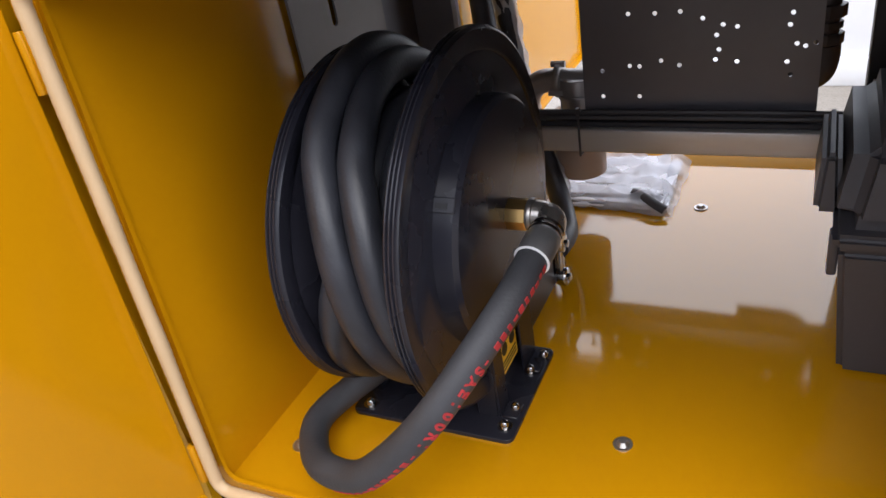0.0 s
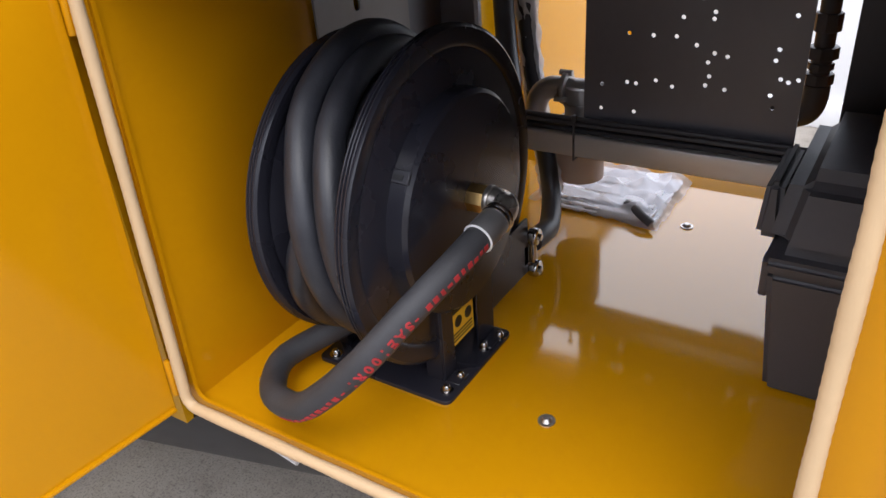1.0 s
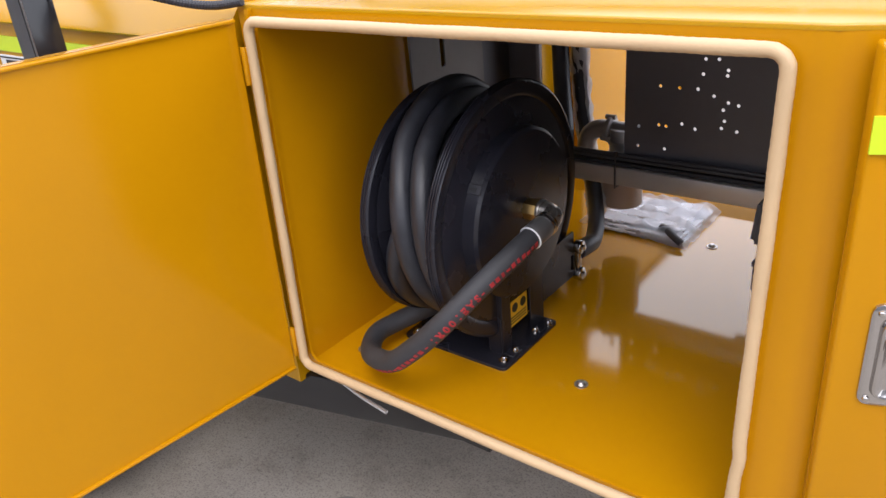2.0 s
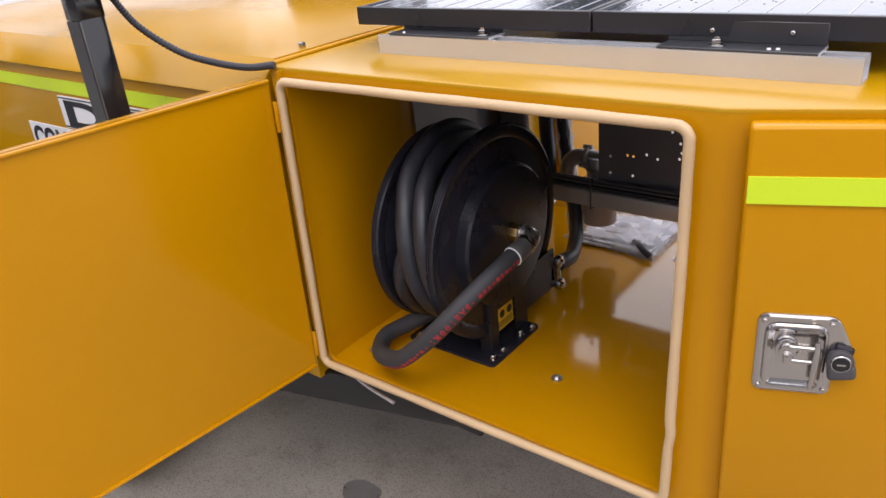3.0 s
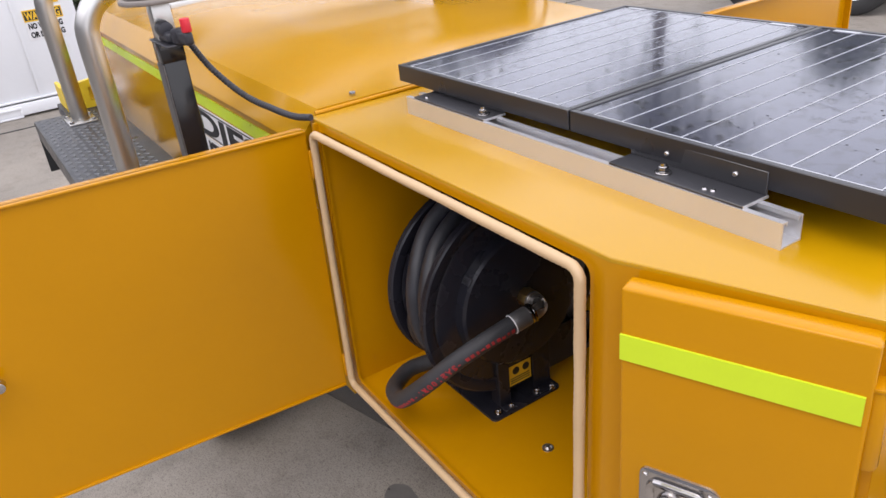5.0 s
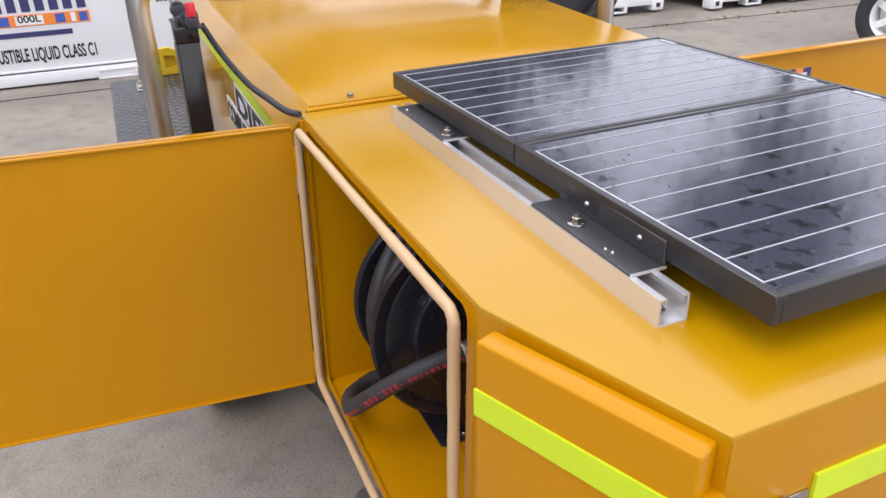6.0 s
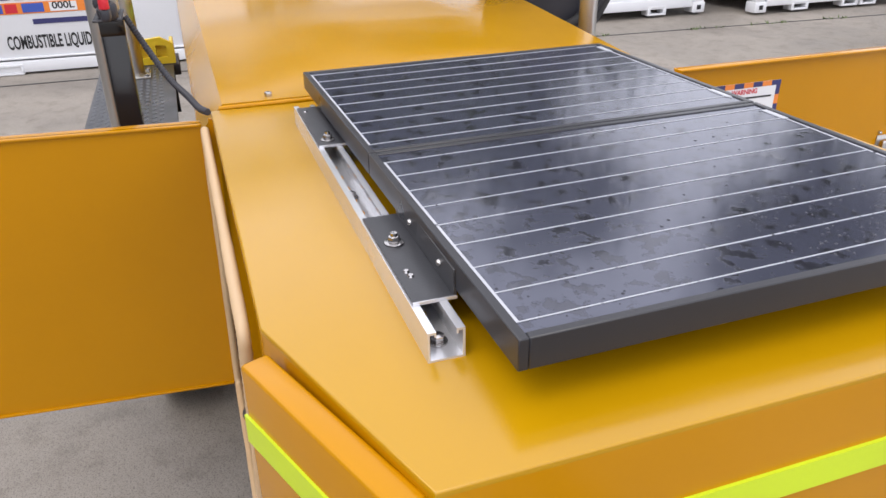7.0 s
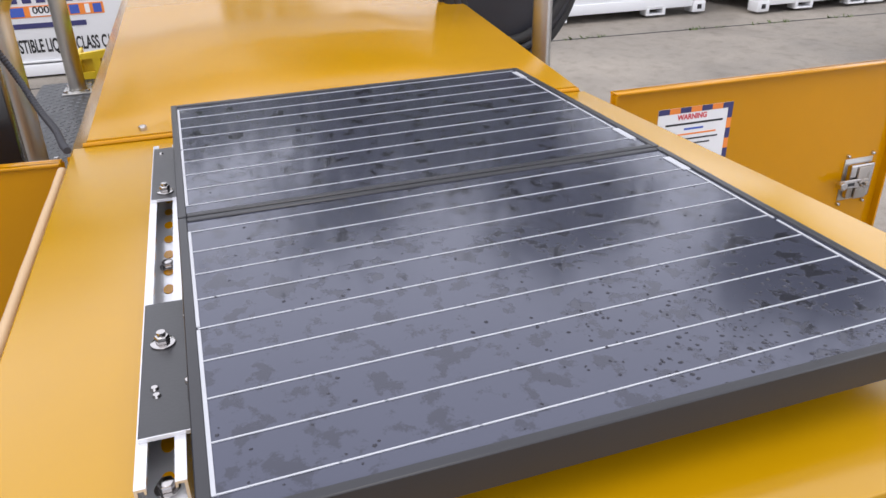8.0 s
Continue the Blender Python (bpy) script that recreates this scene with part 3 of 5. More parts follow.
def latch_back(door, m, x, z, y, sign):
    """Inside of a latch: body, cam arm and bolts."""
    def add(name, bm, mat):
        bmesh.ops.transform(bm, matrix=m, verts=bm.verts)
        part(name, bm, mat, door)
    def slab(x0, x1, d0, d1, z0, z1, bevel=0.003, turn=None):
        ys = sorted((y + sign * d0, y + sign * d1))
        bm = box(x0, x1, ys[0], ys[1], z0, z1, bevel, 2)
        return bm
    add("latch_body", slab(x - 0.042, x + 0.042, 0, 0.024, z - 0.052, z + 0.052, 0.008), CHROME)
    add("back_plate", slab(x - 0.048, x + 0.048, 0, 0.003, z - 0.062, z + 0.062, 0.001), STAINLESS)
    bm = slab(x - 0.020, x + 0.022, 0.0245, 0.030, z - 0.05, z + 0.045, 0.002)
    mesh_cyl(bm, (x, y + sign * 0.024, z), (x, y + sign * 0.040, z), 0.015, 8, bevel=0.002)
    mesh_cyl(bm, (x, y + sign * 0.040, z), (x, y + sign * 0.050, z), 0.008, 6, bevel=0.001)
    add("cam_plate", bm, ELBOW_STEEL)
    arm = slab(x - 0.085, x - 0.010, 0.031, 0.037, z - 0.012, z + 0.014, 0.003)
    mesh_cyl(arm, (x - 0.078, y + sign * 0.024, z + 0.001), (x - 0.078, y + sign * 0.046, z + 0.001), 0.012, 20, bevel=0.002)
    add("cam_arm", arm, CHROME)
    add("slot_mark", slab(x - 0.060, x - 0.035, 0.037, 0.0376, z - 0.004, z + 0.005, 0), INK)
    for dx, dz in ((-0.043, 0.072), (0.043, 0.072), (-0.043, -0.072), (0.043, -0.072)):
        add("bolt", cyl((x + dx, y, z + dz), (x + dx, y + sign * 0.010, z + dz), 0.006, 12, 0.004, 0.001), CHROME)


latch_back(ndoor, nm, 0.785, 0.872, 0.003, 1)
latch_back(fdoor, fm, 0.806, 0.878, -0.003, -1)

# ---- solar panels on their rails ----
PZ0, PZ1 = 1.278, 1.313
PY0, PY1 = 0.221, 0.917


def solar_panel(x0, x1, near, far):
    ob = thing("solar_panel", ((x0 + x1) / 2, 0.571, PZ0), "black framed solar panel wet with rain", "solar panel", "solar panels on the toolbox roof")
    fr = fresh()
    for a in ((x0, x1, PY0, PY0 + 0.011), (x0, x1, PY1 - 0.011, PY1), (x0, x0 + 0.011, PY0 + 0.011, PY1 - 0.011), (x1 - 0.011, x1, PY0 + 0.011, PY1 - 0.011)):
        mesh_box(fr, *a, PZ0, PZ1, 0.0012, 1)
    part("frame", fr, FRAME_BLACK, ob, "black anodised frame")
    part("glass", box(x0 + 0.010, x1 - 0.010, PY0 + 0.010, PY1 - 0.010, PZ1 - 0.008, PZ1 - 0.002), SOLAR, ob)
    z0, z1 = PZ1 - 0.002, PZ1 - 0.0012
    xs = [x0 + near + (x1 - x0 - near - far) * k / 8 for k in range(9)]
    ya, yb = PY0 + 0.012, PY1 - 0.018
    for i, x in enumerate(xs):
        left, right = [], []
        for k in range(7):
            y = ya + (yb - ya) * k / 6 + ((0.03 if i % 2 else -0.02) if 0 < k < 6 else 0)
            steps = ((y, 0.0008),) if k in (0, 6) else ((y - 0.0016, 0.0008), (y - 0.0012, 0.0002), (y + 0.0012, 0.0002), (y + 0.0016, 0.0008))
            for yy, w in steps:
                lean = x - 0.012 * (yy - ya) / (yb - ya)
                right.append((lean + w, yy))
                left.append((lean - w, yy))
        part("cell_line", mesh_prism(fresh(), right + left[::-1], z0, z1), CELL_SILVER, ob, smooth=0)
    half = (xs[0] + xs[-1]) / 2
    for y, w in ((ya, 0.0022), (yb, 0.0014)):
        for a, b in ((xs[0] - 0.001, half - 0.003), (half + 0.003, xs[-1] + 0.001)):
            part("bus_line", box(a, b, y - w, y + w, z0, z1 + 0.0002), CELL_SILVER, ob, smooth=0)
    for a, b in ((xs[0] - 0.002, xs[0] + 0.05), (xs[-1] - 0.06, xs[-1] - 0.006)):
        part("end_tab", box(a, b, yb - 0.0055, yb + 0.0055, z0, z1 + 0.0004), CELL_SILVER, ob, smooth=0)
    return ob


PANEL_SET = Matrix.Translation((1.05, 0.222, PZ0)) @ pose(0, 0, 0, 0.25, 0, 0.85) @ Matrix.Translation((-1.05, -0.222, -PZ0))
for panel in (solar_panel(-0.014, 0.517, 0.030, 0.038), solar_panel(0.521, 1.047, 0.043, 0.030)):
    panel.matrix_basis = PANEL_SET @ Matrix.Translation(panel.location)

RZ = TOP + 0.036


def channel_rail(y0, x0, x1):
    ob = thing("channel_rail", ((x0 + x1) / 2, y0 + 0.0205, TOP), "galvanised slotted steel channel rail bolted to the roof", "mounting rail", "panel mounting rails")
    y1 = y0 + 0.041
    bm = fresh()
    prof = [(y0, RZ), (y0, TOP), (y1, TOP), (y1, RZ), (y1 - 0.0095, RZ), (y1 - 0.0095, RZ - 0.006), (y1 - 0.0075, RZ - 0.006), (y1 - 0.0075, RZ - 0.0025), (y1 - 0.0025, RZ - 0.0025), (y1 - 0.0025, TOP + 0.0025),
            (y0 + 0.0025, TOP + 0.0025), (y0 + 0.0025, RZ - 0.0025), (y0 + 0.0075, RZ - 0.0025), (y0 + 0.0075, RZ - 0.006), (y0 + 0.0095, RZ - 0.006), (y0 + 0.0095, RZ)]
    a = [bm.verts.new((x0, y, z)) for y, z in prof]
    b = [bm.verts.new((x1, y, z)) for y, z in prof]
    k = len(prof)
    for i in range(k):
        bm.faces.new((a[i], a[(i + 1) % k], b[(i + 1) % k], b[i]))
    bm.faces.new(a)
    bm.faces.new(b)
    part("channel", bm, ZINC, ob, smooth=30)
    x = x0 + 0.03
    while x < x1 - 0.03:
        part("slot", mesh_prism(fresh(), [(x + 0.012 * math.cos(t * math.tau / 16), y0 + 0.0205 + 0.0065 * math.sin(t * math.tau / 16)) for t in range(16)], TOP + 0.0025, TOP + 0.0033), YELLOW, ob)
        x += 0.05
    for x in (x1 - 0.03, x0 + 0.42):
        bm = cyl((x, y0 + 0.0205, TOP + 0.0033), (x, y0 + 0.0205, TOP + 0.0055), 0.011, 20)
        mesh_cyl(bm, (x, y0 + 0.0205, TOP + 0.0055), (x, y0 + 0.0205, TOP + 0.013), 0.0075, 6, bevel=0.0008)
        part("bolt", bm, CHROME, ob)
    return ob


channel_rail(0.168, 0.072, 0.943)
channel_rail(0.872, 0.05, 0.943)


def angle_bracket(x0, x1, bolts, rivets):
    ob = thing("angle_bracket", ((x0 + x1) / 2, 0.197, RZ), "black painted angle bracket joining rail and panel frame", "bracket", "panel brackets")
    bm = box(x0, x1, 0.170, 0.2205, RZ, RZ + 0.004, 0.0008, 1)
    mesh_box(bm, x0, x1, 0.2165, 0.2205, RZ + 0.004, RZ + 0.036, 0.0008, 1)
    part("angle", bm, BRACKET_BLACK, ob)
    part("cut_edge", box(x1, x1 + 0.0012, 0.170, 0.2205, RZ, RZ + 0.004), ZINC, ob)
    for x in bolts:
        b = cyl((x, 0.190, RZ + 0.004), (x, 0.190, RZ + 0.0062), 0.0125, 24, bevel=0.0006)
        mesh_cyl(b, (x, 0.190, RZ + 0.0062), (x, 0.190, RZ + 0.0145), 0.0075, 6, bevel=0.0008)
        mesh_cyl(b, (x, 0.190, RZ + 0.0145), (x, 0.190, RZ + 0.0185), 0.0045, 12)
        part("bolt", b, CHROME, ob)
    for x in rivets:
        part("rivet", cyl((x, 0.2165, RZ + 0.021), (x, 0.2125, RZ + 0.021), 0.005, 14, 0.003, 0.0008), CHROME, ob)
    return ob


a1 = angle_bracket(0.10, 0.338, (0.312,), (0.19, 0.318))
a2 = angle_bracket(0.652, 0.885, (0.739,), (0.722, 0.838))
for x, y, o in ((0.13, 0.182, a1), (0.816, 0.183, a2), (0.828, 0.185, a2)):
    part("rivet", cyl((x, y, RZ + 0.004), (x, y, RZ + 0.0065), 0.0042, 10, 0.003), CHROME, o)

# ---- hose reel ----
RY, RZC = 0.272, 0.828
reel = thing("hose_reel", (0.18, 0.265, FLOOR), "black spring hose reel bolted to the toolbox floor", "hose reel")
bm = mesh_prism(fresh(), [(x, y) for x, y in rounded(0.055, 0.302, 0.162, 0.362, 0.012, 4)], FLOOR, FLOOR + 0.006, 0.001)
part("base_plate", bm, REEL_PAINT, reel)
for x, y in ((0.078, 0.180), (0.078, 0.262), (0.078, 0.345), (0.284, 0.187), (0.287, 0.222), (0.282, 0.304), (0.291, 0.340)):
    b = cyl((x, y, FLOOR + 0.006), (x, y, FLOOR + 0.008), 0.0105, 20)
    mesh_cyl(b, (x, y, FLOOR + 0.008), (x, y, FLOOR + 0.016), 0.0078, 14, 0.0045, 0.001)
    part("bolt", b, CHROME, reel)


def flange(x, r, lip):
    """Pressed disc with a stiffening ring and a rolled, ridged rim."""
    o = [(x - 0.0015, 0.03), (x - 0.0015, r - 0.03), (x + lip * 0.010, r - 0.024), (x + lip * 0.012, r - 0.006), (x + lip * 0.015, r - 0.003)]
    for k in range(3):
        c = x + lip * (0.0125 - 0.005 * k)
        o += [(c - lip * 0.0018, r - 0.0006), (c, r), (c + lip * 0.0012, r), (c + lip * 0.0021, r - 0.003)] if lip > 0 else [(c + lip * 0.0018, r - 0.0006), (c + lip * 0.0008, r), (c - lip * 0.0008, r), (c - lip * 0.0021, r - 0.003)]
    o += [(x + 0.0015, r - 0.005), (x + 0.0015, r - 0.024), (x + lip * 0.003 + 0.0015, r - 0.03), (x + 0.0015, r - 0.036), (x + 0.0015, 0.03), (x - 0.0015, 0.03)]
    return mesh_lathe(fresh(), o, (RY, RZC), 72)


part("flange", flange(0.104, 0.225, -1), REEL_PAINT, reel, smooth=30)
part("flange", flange(0.262, 0.240, -1), REEL_PAINT, reel, smooth=30)
part("drum", mesh_lathe(fresh(), [(0.108, 0.02), (0.108, 0.11), (0.25, 0.11), (0.25, 0.02)], (RY, RZC), 48), REEL_PAINT, reel)
case = [(0.254, 0.02), (0.254, 0.156), (0.262, 0.160), (0.286, 0.158), (0.291, 0.152), (0.293, 0.136), (0.294, 0.05), (0.294, 0.0)]
part("spring_case", mesh_lathe(fresh(), case, (RY, RZC), 64), REEL_PAINT, reel, smooth=30)
tab = box(0.262, 0.288, -0.008, 0.010, -0.004, 0.0022, 0.0015, 1)
bmesh.ops.transform(tab, matrix=Matrix.Translation((0, RY, RZC)) @ pose(0, 0, 0, 145, 0, 0) @ pose(0, 0.159, 0, -90, 0, 0), verts=tab.verts)
part("case_tab", tab, BLACK_SATIN, reel)
# Black block painted for the shade in the slot at the tab.
slot = box(0.266, 0.280, -0.003, 0.003, 0.0015, 0.0032)
bmesh.ops.transform(slot, matrix=Matrix.Translation((0, RY, RZC)) @ pose(0, 0, 0, 145, 0, 0) @ pose(0, 0.159, 0, -90, 0, 0), verts=slot.verts)
part("case_notch_shade", slot, INK, reel)
# pedestal: angle legs either side of a labelled plate
for y0, y1 in ((0.202, 0.233), (0.302, 0.353)):
    bm = box(0.270, 0.274, y0, y1, FLOOR + 0.006, 0.72, 0.001, 1)
    mesh_box(bm, 0.240, 0.270, y0 if y0 < 0.25 else y1 - 0.004, y0 + 0.004 if y0 < 0.25 else y1, FLOOR + 0.006, 0.72, 0.001, 1)
    mesh_box(bm, 0.274, 0.296, y0, y1, FLOOR + 0.006, FLOOR + 0.0095, 0.001, 1)
    part("leg", bm, REEL_PAINT, reel)
part("leg_plate", box(0.262, 0.266, 0.228, 0.306, 0.588, 0.72, 0.001, 1), REEL_PAINT, reel)
bm = fresh()
mesh_box(bm, 0.076, 0.082, 0.21, 0.335, FLOOR + 0.006, RZC + 0.02, 0.001, 1)
mesh_box(bm, 0.062, 0.076, 0.21, 0.214, FLOOR + 0.006, RZC, 0.001, 1)
part("pedestal", bm, REEL_PAINT, reel)
lab = part("warning_label", box(0.266, 0.2672, 0.235, 0.301, 0.594, 0.648), STICKER, reel, "yellow warning label")
for y, z in ((0.257, 0.632), (0.286, 0.632)):
    part("pictogram", cyl((0.2672, y, z), (0.2678, y, z), 0.010, 18), INK, lab)
for k in range(3):
    part("text_bar", box(0.2672, 0.2678, 0.240, 0.296, 0.600 + k * 0.006, 0.6025 + k * 0.006), INK, lab)
# arm and shackle that hold the supply hose
bm = box(0.266, 0.272, 0.34, 0.485, 0.595, 0.70, 0.001, 1)
part("arm", bm, REEL_PAINT, reel)
b = box(0.272, 0.282, 0.490, 0.504, 0.602, 0.656, 0.004, 2)
mesh_box(b, 0.262, 0.272, 0.470, 0.504, 0.61, 0.65, 0.002, 1)
for z in (0.597, 0.661):
    mesh_cyl(b, (0.270, 0.497, z), (0.287, 0.497, z), 0.0155, 20, bevel=0.003)
    mesh_cyl(b, (0.287, 0.497, z), (0.292, 0.497, z), 0.007, 6, bevel=0.001)
part("clamp", b, CHROME, reel, "bright steel hose shackle")
# inlet swivel, elbow and ferrule
part("swivel", cyl((0.290, 0.274, 0.839), (0.319, 0.274, 0.839), 0.021, 8, bevel=0.002), BRASS, reel, "brass swivel nut")
el = smooth_path([(0.318, 0.274, 0.839), (0.330, 0.275, 0.839), (0.340, 0.274, 0.838), (0.348, 0.268, 0.837), (0.351, 0.258, 0.835), (0.350, 0.246, 0.833)], 5)
bm = mesh_tube(fresh(), el, 0.0188, 18)
mesh_cyl(bm, (0.319, 0.274, 0.839), (0.327, 0.274, 0.839), 0.0215, 24, bevel=0.002)
part("elbow", bm, ELBOW_STEEL, reel, "steel hose elbow")
p0, p1 = Vector((0.3505, 0.250, 0.8335)), Vector((0.346, 0.197, 0.823))
d = (p1 - p0).normalized()
for k in (0.001, 0.009):
    q = p0 + d * k
    part("ring", cyl(q, q + d * 0.005, 0.0222, 24, bevel=0.001), CHROME, reel)
part("ferrule", cyl(p0 + d * 0.014, p0 + d * 0.053, 0.0214, 24, bevel=0.002), FERRULE, reel)
part("ring", cyl(p0 + d * 0.053, p0 + d * 0.0545, 0.0222, 24, bevel=0.0005), WHITE_VINYL, reel)

# wound hose and its free loop
HR = 0.0195
wound = []
STEPS = 240
for k in range(STEPS + 1):
    s = k / STEPS
    a = radians(-70) - s * 2.0 * math.tau
    x = 0.200 - 0.086 * s + 0.020 * math.cos(a + radians(112)) + 0.004 * math.sin(3 * a) + 0.034 * max(0.0, math.cos(a - radians(225)))
    x = min(0.238, max(0.128, x))
    r = 0.190 + 0.008 * math.sin(a * 2 + 1.1) + 0.008 * s
    top = max(0.0, math.sin(a)) ** 3
    wound.append(Vector((x, RY + r * math.cos(a), RZC + r * math.sin(a) + 0.036 * top * s)))
bm = mesh_tube(fresh(), wound, HR * 1.06, 16)
low = []
for k in range(160):
    s = k / 159
    a = s * 3 * math.tau
    low.append(Vector((0.130 + 0.10 * s, RY + 0.150 * math.cos(a), RZC + 0.150 * math.sin(a))))
mesh_tube(bm, low, HR, 12)
# the last turn, which slips under its neighbour on the open side
under = []
for a, x, r in ((276, 0.147, 0.190), (258, 0.134, 0.196), (240, 0.127, 0.200), (222, 0.125, 0.201), (204, 0.128, 0.198), (188, 0.137, 0.186), (172, 0.150, 0.168), (150, 0.156, 0.150)):
    under.append(Vector((x, RY + r * math.cos(radians(a)), RZC + r * math.sin(radians(a)))))
mesh_tube(bm, smooth_path(under, 6), HR, 16)
part("wound_hose", bm, RUBBER, reel, "grey-black rubber hose wound on the drum")
LOOP = smooth_path([p1, (0.339, 0.137, 0.808), (0.314, 0.070, 0.772), (0.275, 0.021, 0.720), (0.226, -0.001, 0.669), (0.176, -0.003, 0.629), (0.114, 0.014, 0.609), (0.070, 0.053, 0.595), (0.047, 0.101, 0.593), (0.061, 0.158, 0.596), (0.105, 0.215, 0.616), (0.145, 0.275, 0.636)], 10)
free = part("free_hose", mesh_tube(fresh(), LOOP, HR, 20), HOSE_COVER, reel, "grey-black rubber hose loop with red print")


def along(dist):
    """Place and direction at a length along the loop."""
    for a, b in zip(LOOP, LOOP[1:]):
        step = (b - a).length
        if dist <= step:
            return a + (b - a) * dist / step, (b - a).normalized()
        dist -= step
    return LOOP[-1], (LOOP[-1] - LOOP[-2]).normalized()


def printed(dist, turn_to):
    p, t = along(dist)
    n = Vector(turn_to)
    n = (n - t * n.dot(t)).normalized()
    u = n.cross(t)
    m = Matrix((t, u, n)).transposed().to_4x4()
    m.translation = p + n * (HR + 0.0002)
    return m


SIDE = (0.66, -0.61, -0.17)
for i, ch in enumerate("SAE100R1"):
    lettering("red_letter", ch, 0.0190, printed(0.147 + 0.0138 * i, SIDE), RED_INK, free, bold=0.0006, wrap=(HR, -0.0068))
for first, count in ((0.010, 10), (0.276, 11)):
    for k in range(count):
        width = 0.0082 - 0.0025 * (k % 3 == 1)
        bm = box(-width / 2, width / 2, -0.0045 + 0.002 * (k % 4 == 2), 0.0036 - 0.002 * (k % 5 == 1), -0.0012, 0.0003)
        bmesh.ops.transform(bm, matrix=printed(first + 0.0118 * k, SIDE), verts=bm.verts)
        part("red_print_bar", bm, RED_INK, free)
for at in (0.136, 0.262):
    bm = box(-0.003, 0.003, -0.0012, 0.0012, -0.0014, 0.0004)
    bmesh.ops.transform(bm, matrix=printed(at, SIDE), verts=bm.verts)
    part("red_dash", bm, RED_INK, free)

# ---- other things in the toolbox ----
frame_ob = thing("equipment_frame", (0.4, 0.74, FLOOR), "bare steel beam frame with a black perforated plate", "frame")
part("beam", box(0.02, 0.95, 0.70, 0.75, 0.725, 0.768, 0.004, 3), RAW_STEEL, frame_ob, "bare steel cross beam")
for x in (0.03, 0.92):
    part("post", box(x, x + 0.04, 0.705, 0.745, FLOOR, 0.725, 0.002, 1), RAW_STEEL, frame_ob)
part("ledge", box(0.13, 0.95, 0.712, 0.740, 0.768, 0.778, 0.002, 1), BLACK_SATIN, frame_ob)
part("upright", box(0.692, 0.86, 0.70, 0.745, 0.778, 1.214, 0.002, 1), BLACK_SATIN, frame_ob)
part("header", box(0.05, 0.86, 0.70, 0.735, 1.045, 1.08, 0.002, 1), BLACK_SATIN, frame_ob)
HOLES = [(0.437, 1.016), (0.464, 1.017), (0.434, 0.985), (0.484, 0.996), (0.483, 0.985), (0.459, 0.941), (0.344, 0.867), (0.36, 0.866), (0.595, 0.897), (0.607, 0.893), (0.621, 0.898), (0.583, 0.869), (0.48, 0.914), (0.484, 0.891), (0.479, 0.875), (0.344, 0.953), (0.386, 0.952), (0.425, 0.953), (0.489, 0.93), (0.51, 0.926), (0.587, 0.944), (0.584, 0.926), (0.298, 0.859), (0.395, 0.875), (0.424, 0.867), (0.297, 0.814), (0.359, 0.814), (0.511, 0.871), (0.589, 0.849), (0.606, 0.997)]
rings = [[(x + 0.0038 * math.cos(k * math.tau / 10), z + 0.0038 * math.sin(k * math.tau / 10)) for k in range(10)] for x, z in HOLES]
part("perforated_plate", holed_plate([(0.264, 0.778), (0.630, 0.778), (0.630, 1.21), (0.264, 1.21)], rings, 0.738, 0.741), PLATE_BLACK, frame_ob, "black steel plate with drilled holes", smooth=0)
for k, (z, y) in enumerate(((0.783, 0.716), (0.784, 0.727), (0.791, 0.721))):
    part("cable", mesh_tube(fresh(), smooth_path([(0.14, y, z + 0.002), (0.3, y + 0.003, z), (0.48, y - 0.003, z + 0.003), (0.7, y + 0.002, z), (0.9, y, z)], 6), 0.0045, 8), BLACK_PLASTIC, frame_ob)
tie = mesh_tube(fresh(), [(0.262, 0.697, 0.803), (0.262, 0.696, 0.76), (0.262, 0.697, 0.720), (0.262, 0.74, 0.719)], 0.0022, 6)
mesh_box(tie, 0.258, 0.266, 0.694, 0.702, 0.796, 0.808, 0.001, 1)
part("cable_tie", tie, BLACK_PLASTIC, frame_ob)
slot = rounded(0.488, 0.504, 1.022, 1.19, 0.007, 4)
bm = holed_plate([(0.390, FLOOR + 0.002), (0.645, FLOOR + 0.002), (0.645, 1.222), (0.390, 1.222)], [slot], 0.048, 0.052)
bmesh.ops.transform(bm, matrix=Matrix(((0, -1, 0, 0), (1, 0, 0, 0), (0, 0, 1, 0), (0, 0, 0, 1))), verts=bm.verts)
part("slotted_plate", bm, GREY_PLATE, trailer, "grey primed steel plate with a slot", smooth=0)
# Dark sheet filling the gap between the slotted plate and the upright plate.
part("dark_gap_sheet", box(-0.056, -0.051, 0.640, 0.758, FLOOR + 0.002, TOP - 0.008), PLATE_BLACK, frame_ob)
part("upright_plate", box(-0.138, 0.026, 0.760, 0.764, FLOOR, TOP - 0.008), PLATE_BLACK, frame_ob)
part("edge_post", box(0.026, 0.036, 0.756, 0.768, FLOOR, TOP - 0.008, 0.001, 1), ZINC, frame_ob)

# pipework behind the frame
pipes = thing("suction_pipework", (0.225, 0.8, FLOOR), "galvanised pipe fittings with a beige plastic drop pipe", "pipework")
bm = cyl((0.229, 0.81, 0.636), (0.229, 0.81, 0.76), 0.048, 32, bevel=0.002)
part("drop_pipe", bm, BEIGE_PIPE, pipes, "beige plastic pipe end")
bm = cyl((0.235, 0.80, 0.76), (0.235, 0.80, 0.83), 0.034, 28, bevel=0.003)
mesh_cyl(bm, (0.235, 0.80, 0.792), (0.235, 0.80, 0.80), 0.037, 28, bevel=0.001)
mesh_cyl(bm, (0.198, 0.80, 0.822), (0.30, 0.80, 0.822), 0.021, 24)
part("tee", bm, CAST_IRON, pipes)
